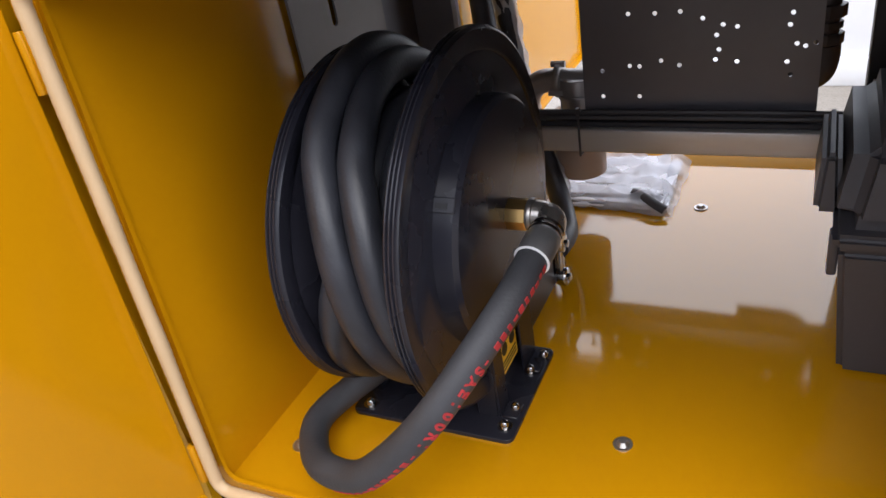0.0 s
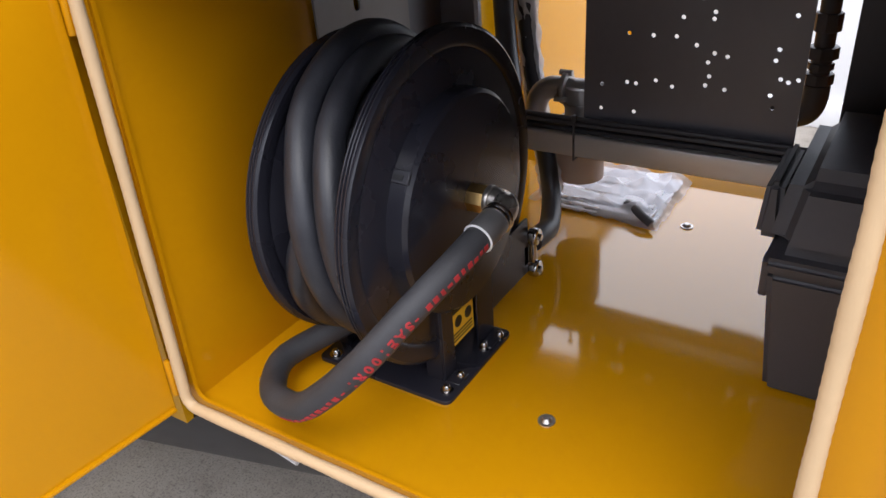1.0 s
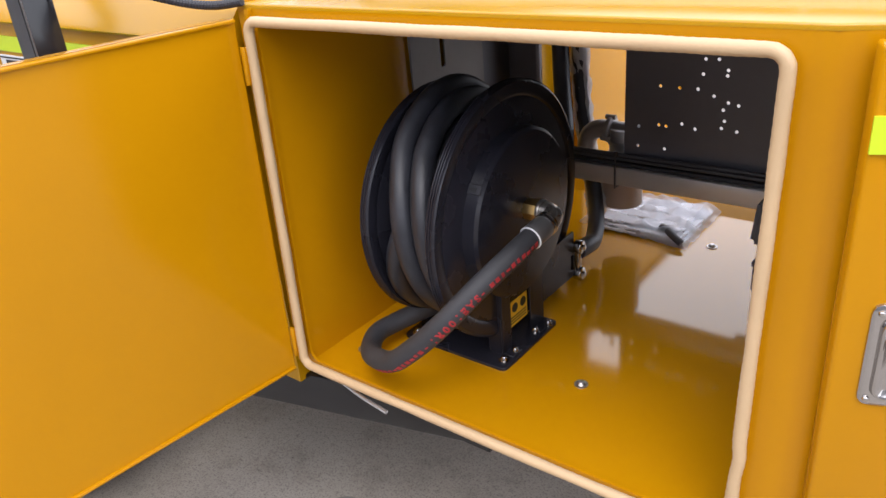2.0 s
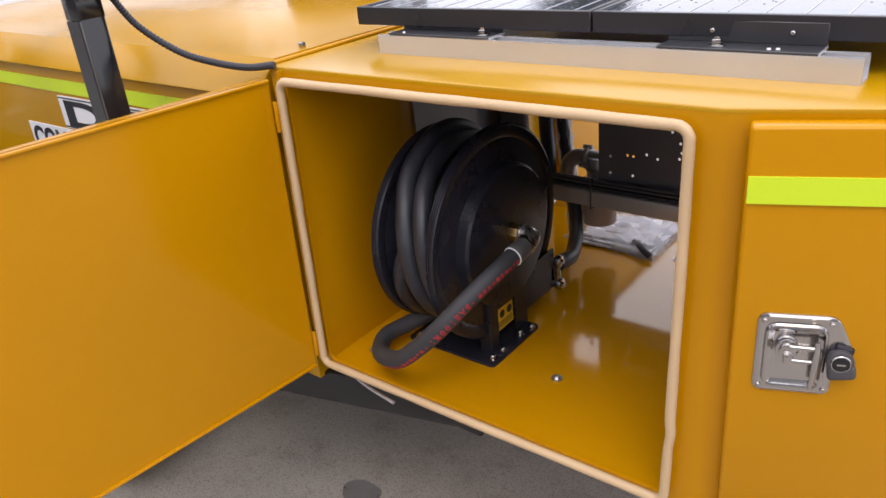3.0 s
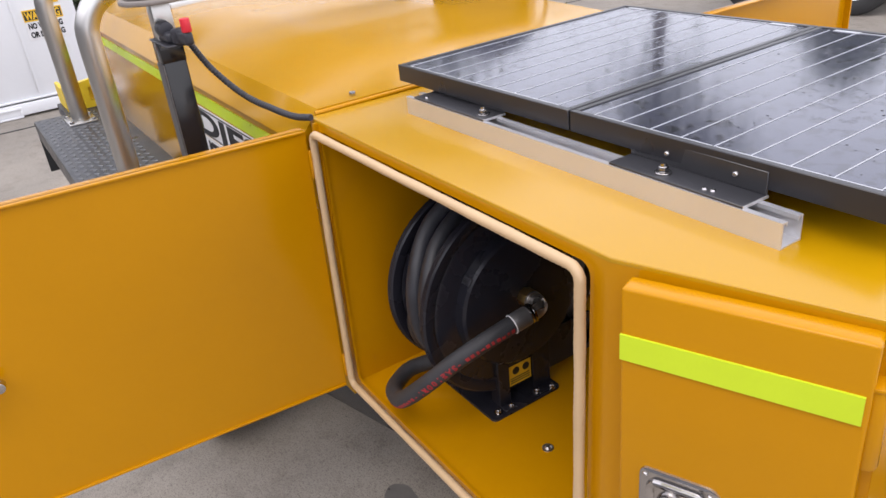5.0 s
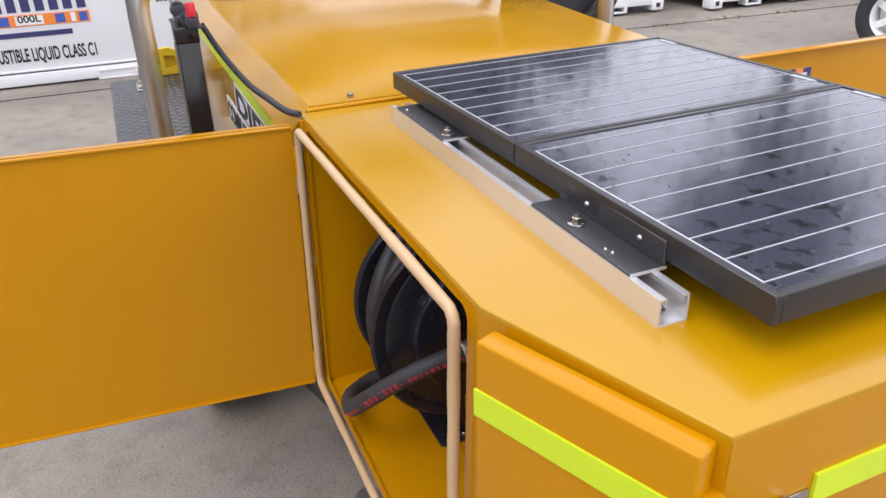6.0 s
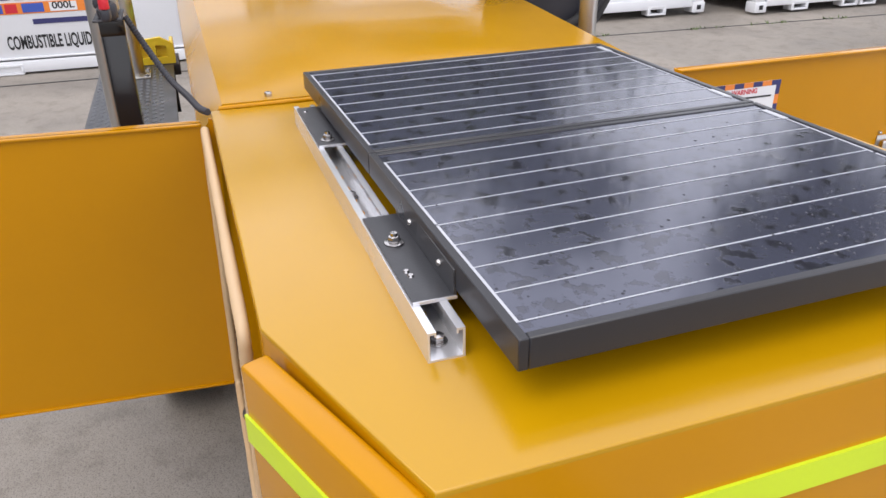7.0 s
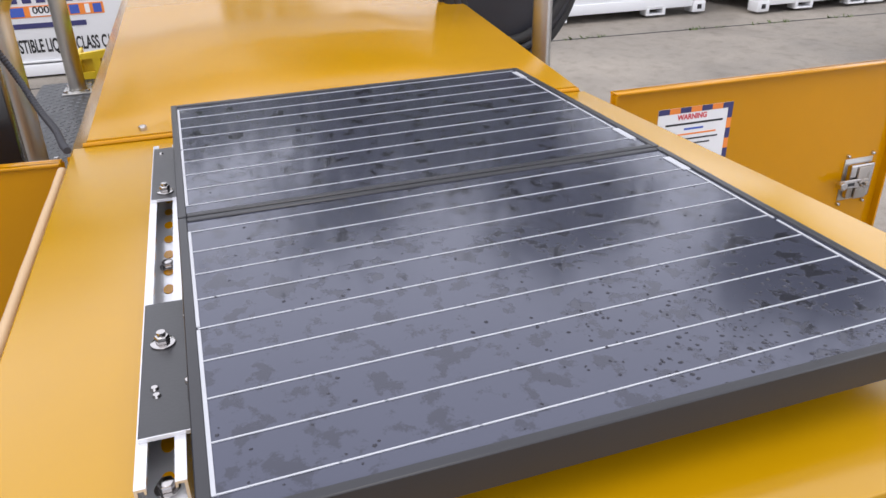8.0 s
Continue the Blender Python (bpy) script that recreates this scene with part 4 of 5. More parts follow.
bm = cyl((0.196, 0.80, 0.822), (0.207, 0.80, 0.822), 0.032, 24, bevel=0.002)
for a in range(3):
    t = radians(90 + a * 120)
    mesh_cyl(bm, (0.188, 0.80 + 0.03 * math.cos(t), 0.822 + 0.03 * math.sin(t)), (0.214, 0.80 + 0.03 * math.cos(t), 0.822 + 0.03 * math.sin(t)), 0.006, 8)
part("coupling", bm, CAST_IRON, pipes)
part("bend", mesh_tube(fresh(), smooth_path([(0.198, 0.80, 0.822), (0.17, 0.80, 0.82), (0.148, 0.80, 0.806), (0.137, 0.80, 0.78), (0.135, 0.80, 0.752)], 5), 0.022, 18), CAST_IRON, pipes)
riser = thing("riser_pipe", (0.637, 0.85, 0.80), "dark galvanised riser pipe with union nuts", "pipework")
part("pipe", cyl((0.637, 0.85, 0.83), (0.637, 0.85, 1.21), 0.016, 22), DARK_PIPE, riser)
for z, h, r in ((0.862, 0.018, 0.024), (0.886, 0.012, 0.021), (0.905, 0.020, 0.025), (0.95, 0.03, 0.022)):
    part("union_nut", cyl((0.637, 0.85, z), (0.637, 0.85, z + h), r, 8, bevel=0.0015), DARK_PIPE, riser)
part("elbow", mesh_tube(fresh(), smooth_path([(0.637, 0.85, 0.86), (0.637, 0.85, 0.835), (0.630, 0.85, 0.813), (0.611, 0.85, 0.802), (0.576, 0.85, 0.80), (0.52, 0.85, 0.80)], 5), 0.021, 18), DARK_PIPE, riser)
hoses = thing("supply_hose", (0.1, 0.75, FLOOR), "black rubber supply hose in a torn clear wrapper", "hose")
part("hose", mesh_tube(fresh(), smooth_path([(0.046, 0.83, 1.21), (0.050, 0.83, 1.02), (0.066, 0.81, 0.90), (0.092, 0.775, 0.82), (0.118, 0.72, 0.745), (0.125, 0.65, 0.68), (0.10, 0.56, 0.64), (0.07, 0.44, 0.63), (0.066, 0.34, 0.68)], 8), 0.021, 16), RUBBER, hoses)
inlet = smooth_path([(0.085, 0.865, 1.20), (0.083, 0.865, 1.02), (0.090, 0.860, 0.90), (0.110, 0.845, 0.80), (0.142, 0.815, 0.71), (0.185, 0.755, 0.655), (0.225, 0.68, 0.632), (0.258, 0.60, 0.628), (0.270, 0.55, 0.640), (0.270, 0.505, 0.645)], 8)
part("inlet_hose", mesh_tube(fresh(), inlet, 0.019, 16), RUBBER, hoses)
bm = fresh()
grid = []
for i, p in enumerate(inlet[6:46]):
    row = []
    for j in range(14):
        a = j / 14 * math.tau
        r = 0.024 + 0.007 * noise.noise((i * 0.45, j * 0.8, 2.0)) + 0.004 * noise.noise((i * 1.3, j * 1.7, 5.0))
        row.append(bm.verts.new(p + Vector((r * math.cos(a), r * math.sin(a) * 0.8, r * math.sin(a) * 0.5))))
    grid.append(row)
for a, b in zip(grid, grid[1:]):
    for j in range(14):
        bm.faces.new((a[j], a[(j + 1) % 14], b[(j + 1) % 14], b[j]))
part("plastic_wrapper", bm, WRAP, hoses, "crumpled clear plastic")

# battery box with a flared lid
batt = thing("battery_box", (0.80, 0.53, FLOOR), "black plastic battery box with a flared lid", "battery box")


def frustum(x0, x1, y0, y1, z0, z1, grow, bevel):
    bm = bmesh.new()
    low = [bm.verts.new(p) for p in ((x0, y0, z0), (x1, y0, z0), (x1, y1, z0), (x0, y1, z0))]
    up = [bm.verts.new(p) for p in ((x0 - grow, y0 - grow, z1), (x1 + grow, y0 - grow, z1), (x1 + grow, y1 + grow, z1), (x0 - grow, y1 + grow, z1))]
    bm.faces.new(list(reversed(low)))
    bm.faces.new(up)
    for i in range(4):
        bm.faces.new((low[i], low[(i + 1) % 4], up[(i + 1) % 4], up[i]))
    bmesh.ops.bevel(bm, geom=list(bm.edges), offset=bevel, segments=3, affect="EDGES")
    return bm


part("case", frustum(0.682, 0.93, 0.405, 0.66, FLOOR, 0.748, 0.016, 0.008), BLACK_PLASTIC, batt)
part("case_rim", frustum(0.660, 0.952, 0.385, 0.682, 0.748, 0.772, 0.002, 0.008), BLACK_PLASTIC, batt)
part("lid", frustum(0.656, 0.956, 0.380, 0.688, 0.772, 0.890, -0.020, 0.026), BLACK_PLASTIC, batt)
bm = frustum(0.634, 0.668, 0.45, 0.62, 0.766, 0.846, -0.006, 0.008)
part("side_clip", bm, BLACK_PLASTIC, batt)
part("strap_hook", box(0.656, 0.668, 0.41, 0.432, 0.700, 0.760, 0.003, 2), BLACK_PLASTIC, batt)

# bag of manuals
docs = thing("document_bag", (0.29, 0.90, FLOOR), "clear plastic bag of folded paper manuals", "documents")
for k, (dx, dy, rot) in enumerate(((0, 0, 2), (0.004, -0.006, -3), (-0.006, 0.004, 5))):
    m = pose(0.272 + dx, 0.915 + dy, FLOOR + 0.004 + 0.007 * k, 0, 0, rot)
    part("booklet", box(-0.128 + 0.008 * k, 0.116 - 0.006 * k, -0.105 + 0.01 * k, 0.11 - 0.01 * k, 0, 0.006, 0.0015, 1, turn=m), PAPER, docs)
# Black cable lying at the front corner of the bag.
part("black_cable", mesh_tube(fresh(), smooth_path([(0.318, 0.842, FLOOR + 0.026), (0.345, 0.822, FLOOR + 0.027), (0.366, 0.806, FLOOR + 0.022), (0.388, 0.797, FLOOR + 0.014)], 6), 0.009, 10, False, 0.5), BLACK_PLASTIC, docs)
for k in range(2):
    part("print_block", box(0.215 + 0.014 * k, 0.30 + 0.012 * k, 0.872 + 0.052 * k, 0.875 + 0.052 * k, FLOOR + 0.0250, FLOOR + 0.0256), GREY_PLATE, docs)
bm = fresh()
NXB, NYB = 64, 54
cells = []
for i in range(NXB):
    row = []
    for j in range(NYB):
        u, v = i / (NXB - 1), j / (NYB - 1)
        edge = min(u, 1 - u, v, 1 - v)
        z = FLOOR + 0.004 + min(1, edge * 9) * 0.026 + 0.016 * noise.noise((u * 6, v * 9, 1.0)) * min(1, edge * 14) + 0.006 * noise.noise((u * 14, v * 11, 4.0))
        row.append(bm.verts.new((0.105 + 0.297 * u + 0.008 * noise.noise((v * 5, 1, 1)), 0.790 + 0.250 * v + 0.03 * (1 - u) * (1 - v) + 0.010 * noise.noise((u * 5, 2, 1)), max(z, FLOOR + 0.002))))
    cells.append(row)
for a, b in zip(cells, cells[1:]):
    for j in range(NYB - 1):
        bm.faces.new((a[j], a[j + 1], b[j + 1], b[j]))
part("clear_bag", bm, CLEAR, docs, "crumpled clear plastic bag", smooth=20)
for x, y in ((0.44, 0.201), (0.448, 0.839), (0.015, 0.085)):
    b = cyl((x, y, FLOOR), (x, y, FLOOR + 0.002), 0.0125, 24)
    mesh_cyl(b, (x, y, FLOOR + 0.002), (x, y, FLOOR + 0.007), 0.009, 20, 0.005)
    part("floor_bolt", b, ELBOW_STEEL, trailer)

# ---- chassis, mudguard, wheels, guard pipes, lamp mast ----
for a, b in (((-0.45, -0.045), (1.9, 0.555)), ((-0.45, 1.215), (1.9, 0.615))):
    va, vb = Vector((*a, 0)), Vector((*b, 0))
    ang = math.degrees(math.atan2(vb.y - va.y, vb.x - va.x))
    part("drawbar", box(0, (vb - va).length, -0.03, 0.03, 0.40, 0.49, 0.006, 2, turn=pose(a[0], a[1], 0, 0, 0, ang)), BLACK_PAINT, trailer)
for y in (0.10, 1.0):
    part("chassis_rail", box(TX0, 0.3, y, y + 0.06, 0.40, 0.499, 0.004, 2), BLACK_PAINT, trailer)
part("under_rod", mesh_tube(fresh(), smooth_path([(0.0, 0.03, 0.493), (0.05, 0.024, 0.486), (0.12, 0.02, 0.478)], 5), 0.004, 8), ZINC, trailer)

MX0, MX1, MY0, MY1, MZ = -2.11, -0.80, -0.388, -0.078, 0.90


def mudguard(sign):
    """Chequer plate with a turned-down edge; sign -1 is this side, +1 the far one."""
    fy = (lambda y: y) if sign < 0 else (lambda y: 1.16 - y)
    ys = sorted((fy(MY0), fy(MY1)))
    bm = box(MX0, MX1, ys[0], ys[1], MZ - 0.006, MZ, 0.001, 1)
    e = sorted((fy(MY0), fy(MY0 + 0.006)))
    mesh_box(bm, MX0, MX1, e[0], e[1], MZ - 0.07, MZ - 0.006)
    for x in (MX0, MX1 - 0.006):
        mesh_box(bm, x, x + 0.006, ys[0], ys[1], MZ - 0.22, MZ - 0.006)
    guard = part("mudguard", bm, MUDGUARD, trailer, "black chequer plate mudguard")
    bars = fresh()
    pitch = 0.026
    for i in range(int((MX1 - MX0) / pitch) - 1):
        for j in range(int((MY1 - MY0) / pitch) - 1):
            x, y = MX0 + 0.02 + i * pitch, fy(MY0 + 0.02 + j * pitch)
            t = radians(45 if (i + j) % 2 else -45)
            u, v = Vector((math.cos(t), math.sin(t), 0)), Vector((-math.sin(t), math.cos(t), 0))
            c = Vector((x, y, MZ))
            p = [bars.verts.new(c + u * a + v * b) for a, b in ((-0.0135, 0), (0, -0.0042), (0.0135, 0), (0, 0.0042))]
            q = [bars.verts.new(c + u * a + v * b + Vector((0, 0, 0.0018))) for a, b in ((-0.008, 0), (0.008, 0))]
            for f in ((p[0], p[1], q[0]), (p[1], q[1], q[0]), (p[1], p[2], q[1]), (p[2], p[3], q[1]), (p[3], q[0], q[1]), (p[3], p[0], q[0])):
                bars.faces.new(f)
    tagged(part("tread_pattern", bars, TREAD, guard, smooth=0), kind="stuff")


mudguard(-1)
mudguard(1)


def wheel(cx, y, parent=None):
    """Tyre with grooves and shoulder blocks on a dished rim, axle along y."""
    m = pose(cx, y, 0.355, 0, 0, 90)
    disc = mesh_lathe(fresh(), [(-0.02, 0.03), (-0.02, 0.12), (-0.06, 0.16), (-0.085, 0.19), (-0.085, 0.205), (0.085, 0.205), (0.085, 0.19), (0.0, 0.16), (0.0, 0.03)], (0, 0), 40)
    bmesh.ops.transform(disc, matrix=m, verts=disc.verts)
    rim = part("wheel", disc, WHITE_PAINT, parent, "steel wheel")
    o = [(-0.09, 0.20), (-0.112, 0.235), (-0.114, 0.29), (-0.100, 0.335), (-0.082, 0.352)]
    for g in (-0.045, 0.0, 0.045):
        o += [(g - 0.008, 0.355), (g - 0.006, 0.347), (g + 0.006, 0.347), (g + 0.008, 0.355)]
    o += [(0.082, 0.352), (0.100, 0.335), (0.114, 0.29), (0.112, 0.235), (0.09, 0.20)]
    t = mesh_lathe(fresh(), o, (0, 0), 56)
    for k in range(56):
        a = math.tau * k / 56
        for sx in (-1, 1):
            mesh_box(t, sx * 0.088 - 0.014, sx * 0.088 + 0.014, -0.012, 0.012, 0.342, 0.356, turn=pose(0, 0, 0, math.degrees(a)))
    bmesh.ops.transform(t, matrix=m, verts=t.verts)
    part("tyre", t, TYRE, rim)


for cx in (-1.0, -1.74):
    for y in (-0.19, 1.35):
        wheel(cx, y, trailer)

# guard hoops over the tank
for x, yn, yf in ((-1.94, -0.228, 1.41), (-0.98, -0.245, 1.40)):
    pts = [(x, yn, 0.908), (x, yn, 1.2), (x, yn, 1.34)]
    pts += [(x, yn + 0.13 * (1 - math.cos(radians(a))), 1.34 + 0.13 * math.sin(radians(a))) for a in (22, 45, 68, 90)]
    pts += [(x, 0.3, 1.47), (x, 0.85, 1.47)]
    pts += [(x, yf - 0.13 * (1 - math.cos(radians(a))), 1.34 + 0.13 * math.sin(radians(a))) for a in (90, 68, 45, 22)]
    pts += [(x, yf, 1.34), (x, yf, 1.2), (x, yf, 0.908)]
    hoop = part("guard_hoop", mesh_tube(fresh(), smooth_path(pts, 5), 0.033, 22), STAINLESS, trailer, "stainless steel tube hoop")
    for y in (yn, yf):
        f = box(x - 0.07, x + 0.07, y - 0.055, y + 0.055, 0.900, 0.908, 0.002)
        mesh_cyl(f, (x, y, 0.908), (x, y, 0.914), 0.037, 24)
        part("foot_plate", f, STAINLESS, hoop)
        for dx in (-0.055, 0.055):
            for dy in (-0.042, 0.042):
                part("bolt", cyl((x + dx, y + dy, 0.908), (x + dx, y + dy, 0.918), 0.009, 6, bevel=0.001), CHROME, hoop)

# yellow wheel chock on a black shelf behind the mudguard
part("chock_shelf", box(-2.36, -2.114, -0.26, -0.05, MZ - 0.05, MZ, 0.004, 1), BLACK_SATIN, trailer)
ch = holed_plate([(-0.245, 0.0), (-0.065, 0.0), (-0.065, 0.085), (-0.120, 0.118), (-0.245, 0.105)], [[(-0.220, 0.03), (-0.173, 0.03), (-0.173, 0.085), (-0.220, 0.085)], [(-0.143, 0.03), (-0.096, 0.03), (-0.096, 0.08), (-0.143, 0.085)]], 2.13, 2.16)
bmesh.ops.transform(ch, matrix=Matrix(((0, -1, 0, 0), (1, 0, 0, 0), (0, 0, 1, MZ + 0.002), (0, 0, 0, 1))), verts=ch.verts)
mesh_box(ch, -2.34, -2.16, -0.245, -0.227, MZ + 0.002, MZ + 0.10, 0.004, 1)
mesh_box(ch, -2.34, -2.16, -0.083, -0.065, MZ + 0.002, MZ + 0.085, 0.004, 1)
mesh_box(ch, -2.34, -2.16, -0.227, -0.083, MZ + 0.002, MZ + 0.016, 0.004, 1)
mesh_box(ch, -2.186, -2.162, -0.227, -0.083, MZ + 0.016, MZ + 0.085)
single("chock_holder", ch, YELLOW_PLASTIC, "yellow plastic wheel chock on a black shelf", "wheel chock", smooth=0)

# telescopic lamp mast
mast = thing("lamp_mast", (-0.397, -0.170, 0.60), "black square telescopic mast clamped beside the toolbox", "lamp mast")
part("outer_tube", box(-0.4235, -0.3705, -0.196, -0.143, 0.60, 1.395, 0.004, 2), BLACK_PAINT, mast)
part("collar", box(-0.4245, -0.3695, -0.197, -0.142, 1.348, 1.395, 0.003, 2), BLACK_PAINT, mast)
# Lighter strip and line put the sky sheen and corner highlight into colour.
part("sky_sheen_strip", box(-0.4225, -0.377, -0.1980, -0.196, 0.60, 1.346), BRACKET_BLACK, mast)
part("corner_highlight", box(-0.3735, -0.3705, -0.1975, -0.1955, 0.60, 1.346), FERRULE, mast, "lighter line painted for the corner's highlight")
part("inner_tube", box(-0.4185, -0.3755, -0.191, -0.148, 1.395, 1.481, 0.003, 2), STAINLESS, mast)
part("bracket", box(-0.4215, -0.3725, -0.143, -0.002, 0.64, 0.72, 0.003), BLACK_PAINT, mast)
part("clamp_plate", box(-0.430, -0.280, -0.200, -0.139, 1.395, 1.400, 0.002, 1), BLACK_SATIN, mast)
bm = box(-0.374, -0.300, -0.190, -0.150, 1.400, 1.424, 0.008, 3)
mesh_cyl(bm, (-0.288, -0.164, 1.400), (-0.288, -0.164, 1.432), 0.019, 20, bevel=0.005)
mesh_box(bm, -0.288, -0.214, -0.176, -0.156, 1.404, 1.432, 0.007, 3)
part("clamp_block", bm, BLACK_SATIN, mast)
part("clamp_knob", cyl((-0.362, -0.180, 1.428), (-0.326, -0.180, 1.428), 0.0185, 20, 0.016, 0.004), BLACK_SATIN, mast)
part("clamp_clip", box(-0.3690, -0.3665, -0.192, -0.172, 1.384, 1.408, 0.0008, 1), FERRULE, mast)
part("red_cap", cyl((-0.223, -0.165, 1.431), (-0.223, -0.165, 1.459), 0.0108, 18, 0.0100, 0.002), RED_PLASTIC, mast, "red plastic cap")
bm = cyl((-0.397, -0.170, 1.481), (-0.397, -0.170, 1.493), 0.080, 40, bevel=0.004)
mesh_cyl(bm, (-0.397, -0.170, 1.493), (-0.397, -0.170, 1.565), 0.071, 40, 0.062, bevel=0.006)
part("lamp_head", bm, GREY_PLATE, mast)
cab = smooth_path([(-0.352, -0.136, 1.394), (-0.333, -0.101, 1.323), (-0.265, -0.062, 1.265), (-0.194, -0.029, 1.2395), (-0.121, -0.010, 1.231), (-0.062, 0.006, 1.236)], 24)
radii = [0.0070 + (0.0007 if k % 2 else -0.0006) for k in range(len(cab))]
part("conduit", mesh_tube(fresh(), cab, 0.0095, 12, False, 1.0, radii), BLACK_SATIN, mast, "corrugated grey-black cable conduit", smooth=20)

# signs on the tank side
TEXT_XZ = Matrix(((1, 0, 0, 0), (0, 0, -1, 0), (0, 1, 0, 0), (0, 0, 0, 1)))      # letters facing -y
sign = part("sign_plate", box(-0.998, -0.11, -0.003, 0.0, 1.008, 1.099), WHITE_VINYL, trailer, "white sign with black letters")
for z0, z1 in ((1.0925, 1.0955), (1.0115, 1.0145)):
    part("sign_border", box(-0.994, -0.114, -0.0045, -0.003, z0, z1), INK, sign)
lettering("sign_text", "DIESEL", 0.098, Matrix.Translation((-0.555, -0.0036, 1.0185)) @ TEXT_XZ, INK, sign, bold=0.003, width=0.85)
sign = part("sign_plate", box(-1.229, -0.29, -0.003, 0.0, 0.918, 1.003), WHITE_VINYL, trailer, "white sign with black letters")
lettering("sign_text", "COMBUSTIBLE LIQUID", 0.092, Matrix.Translation((-0.765, -0.0036, 0.927)) @ TEXT_XZ, INK, sign, bold=0.003, width=0.90)
sign = part("sign_plate", box(-2.57, -2.40, -0.003, 0.0, 0.83, 0.975), WHITE_VINYL, trailer, "white sign with a red oval on black")
part("sign_field", box(-2.565, -2.405, -0.0045, -0.003, 0.905, 0.970), INK, sign)
bm = mesh_prism(fresh(), [(0.06 * math.cos(k * math.tau / 24), 0.023 * math.sin(k * math.tau / 24)) for k in range(24)], 0, 0.0015)
bmesh.ops.transform(bm, matrix=Matrix.Translation((-2.485, -0.0045, 0.938)) @ TEXT_XZ, verts=bm.verts)
part("sign_oval", bm, RED_PLASTIC, sign)
for k in range(2):
    part("text_bar", box(-2.55, -2.42, -0.0045, -0.003, 0.85 + 0.022 * k, 0.862 + 0.022 * k), INK, sign)

# hatch on the tank and the hose coil on the far hoop
hatch = thing("tank_hatch", (-2.15, 0.55, 1.26), "stainless steel hatch lid with clamps on the tank", "hatch")
part("lid", box(-2.52, -1.89, 0.225, 0.95, 1.252, 1.290, 0.006, 2), STAINLESS, hatch)
part("lid_top", box(-2.49, -1.92, 0.255, 0.92, 1.290, 1.304, 0.006, 2), WHITE_PAINT, hatch)
for x in (-2.40, -2.02):
    part("clamp", box(x, x + 0.05, 0.205, 0.235, 1.255, 1.308, 0.004), CHROME, hatch)
coil = thing("hose_coil", (-1.26, 1.44, 1.0), "black rubber hoses coiled on the far guard hoop", "hose coil")
for k in range(6):
    pts = []
    for i in range(64):
        a = i / 64 * math.tau
        r = 0.335 - 0.030 * (k % 3) + 0.008 * math.sin(3 * a + k)
        pts.append((-1.24 - 0.035 * (k // 3) + 0.006 * math.sin(2 * a + k), 1.40 + r * 0.80 * math.cos(a), 1.37 + r * math.sin(a)))
    part("hose_loop", mesh_tube(fresh(), pts, 0.019, 10, True), RUBBER if k % 2 else TYRE, coil)
bm = mesh_lathe(fresh(), [(-1.30, 0.0), (-1.30, 0.27), (-1.285, 0.27), (-1.285, 0.0)], (1.40, 1.37), 40)
part("backing_disc", bm, BLACK_SATIN, coil)

# warning sticker on the far door
def on_far_door(bm):
    bmesh.ops.transform(bm, matrix=fm @ Matrix.Translation((0.022, 0, -0.016)), verts=bm.verts)
    return bm


ORANGE = surface("orange_ink", (0.75, 0.22, 0.03), 0.45, 0, 0.06, 100, 10, 0.02, 300)
BLUE = surface("blue_ink", (0.04, 0.09, 0.4), 0.45, 0, 0.08, 100, 10, 0.02, 300)
st = part("warning_sticker", on_far_door(box(0.112, 0.328, -0.0042, -0.003, 1.02, 1.168)), WHITE_VINYL, fdoor, "white warning sticker with hazard border")
for k in range(7):
    a = 0.112 + k * 0.0309
    part("border_mark", on_far_door(box(a, a + 0.0309, -0.0050, -0.0042, 1.154, 1.168)), ORANGE if k % 2 else NAVY, st)
for k in range(5):
    z = 1.154 - (k + 1) * 0.0268
    part("border_mark", on_far_door(box(0.3145, 0.328, -0.0050, -0.0042, z, z + 0.0268)), ORANGE if k % 2 else NAVY, st)
lettering("sticker_text", "WARNING", 0.019, fm @ Matrix(((1, 0, 0, 0.232), (0, 0, -1, -0.0044), (0, 1, 0, 1.121), (0, 0, 0, 1))), RED_PLASTIC, st, bold=0.0005, width=0.085)
for a, b, z, h, ink in ((0.135, 0.302, 1.123, 0.005, INK), (0.190, 0.246, 1.109, 0.005, BLUE), (0.140, 0.285, 1.096, 0.004, ORANGE), (0.150, 0.292, 1.083, 0.004, INK), (0.150, 0.270, 1.070, 0.004, INK)):
    part("text_bar", on_far_door(box(a, b, -0.0050, -0.0042, z, z + h)), ink, st)

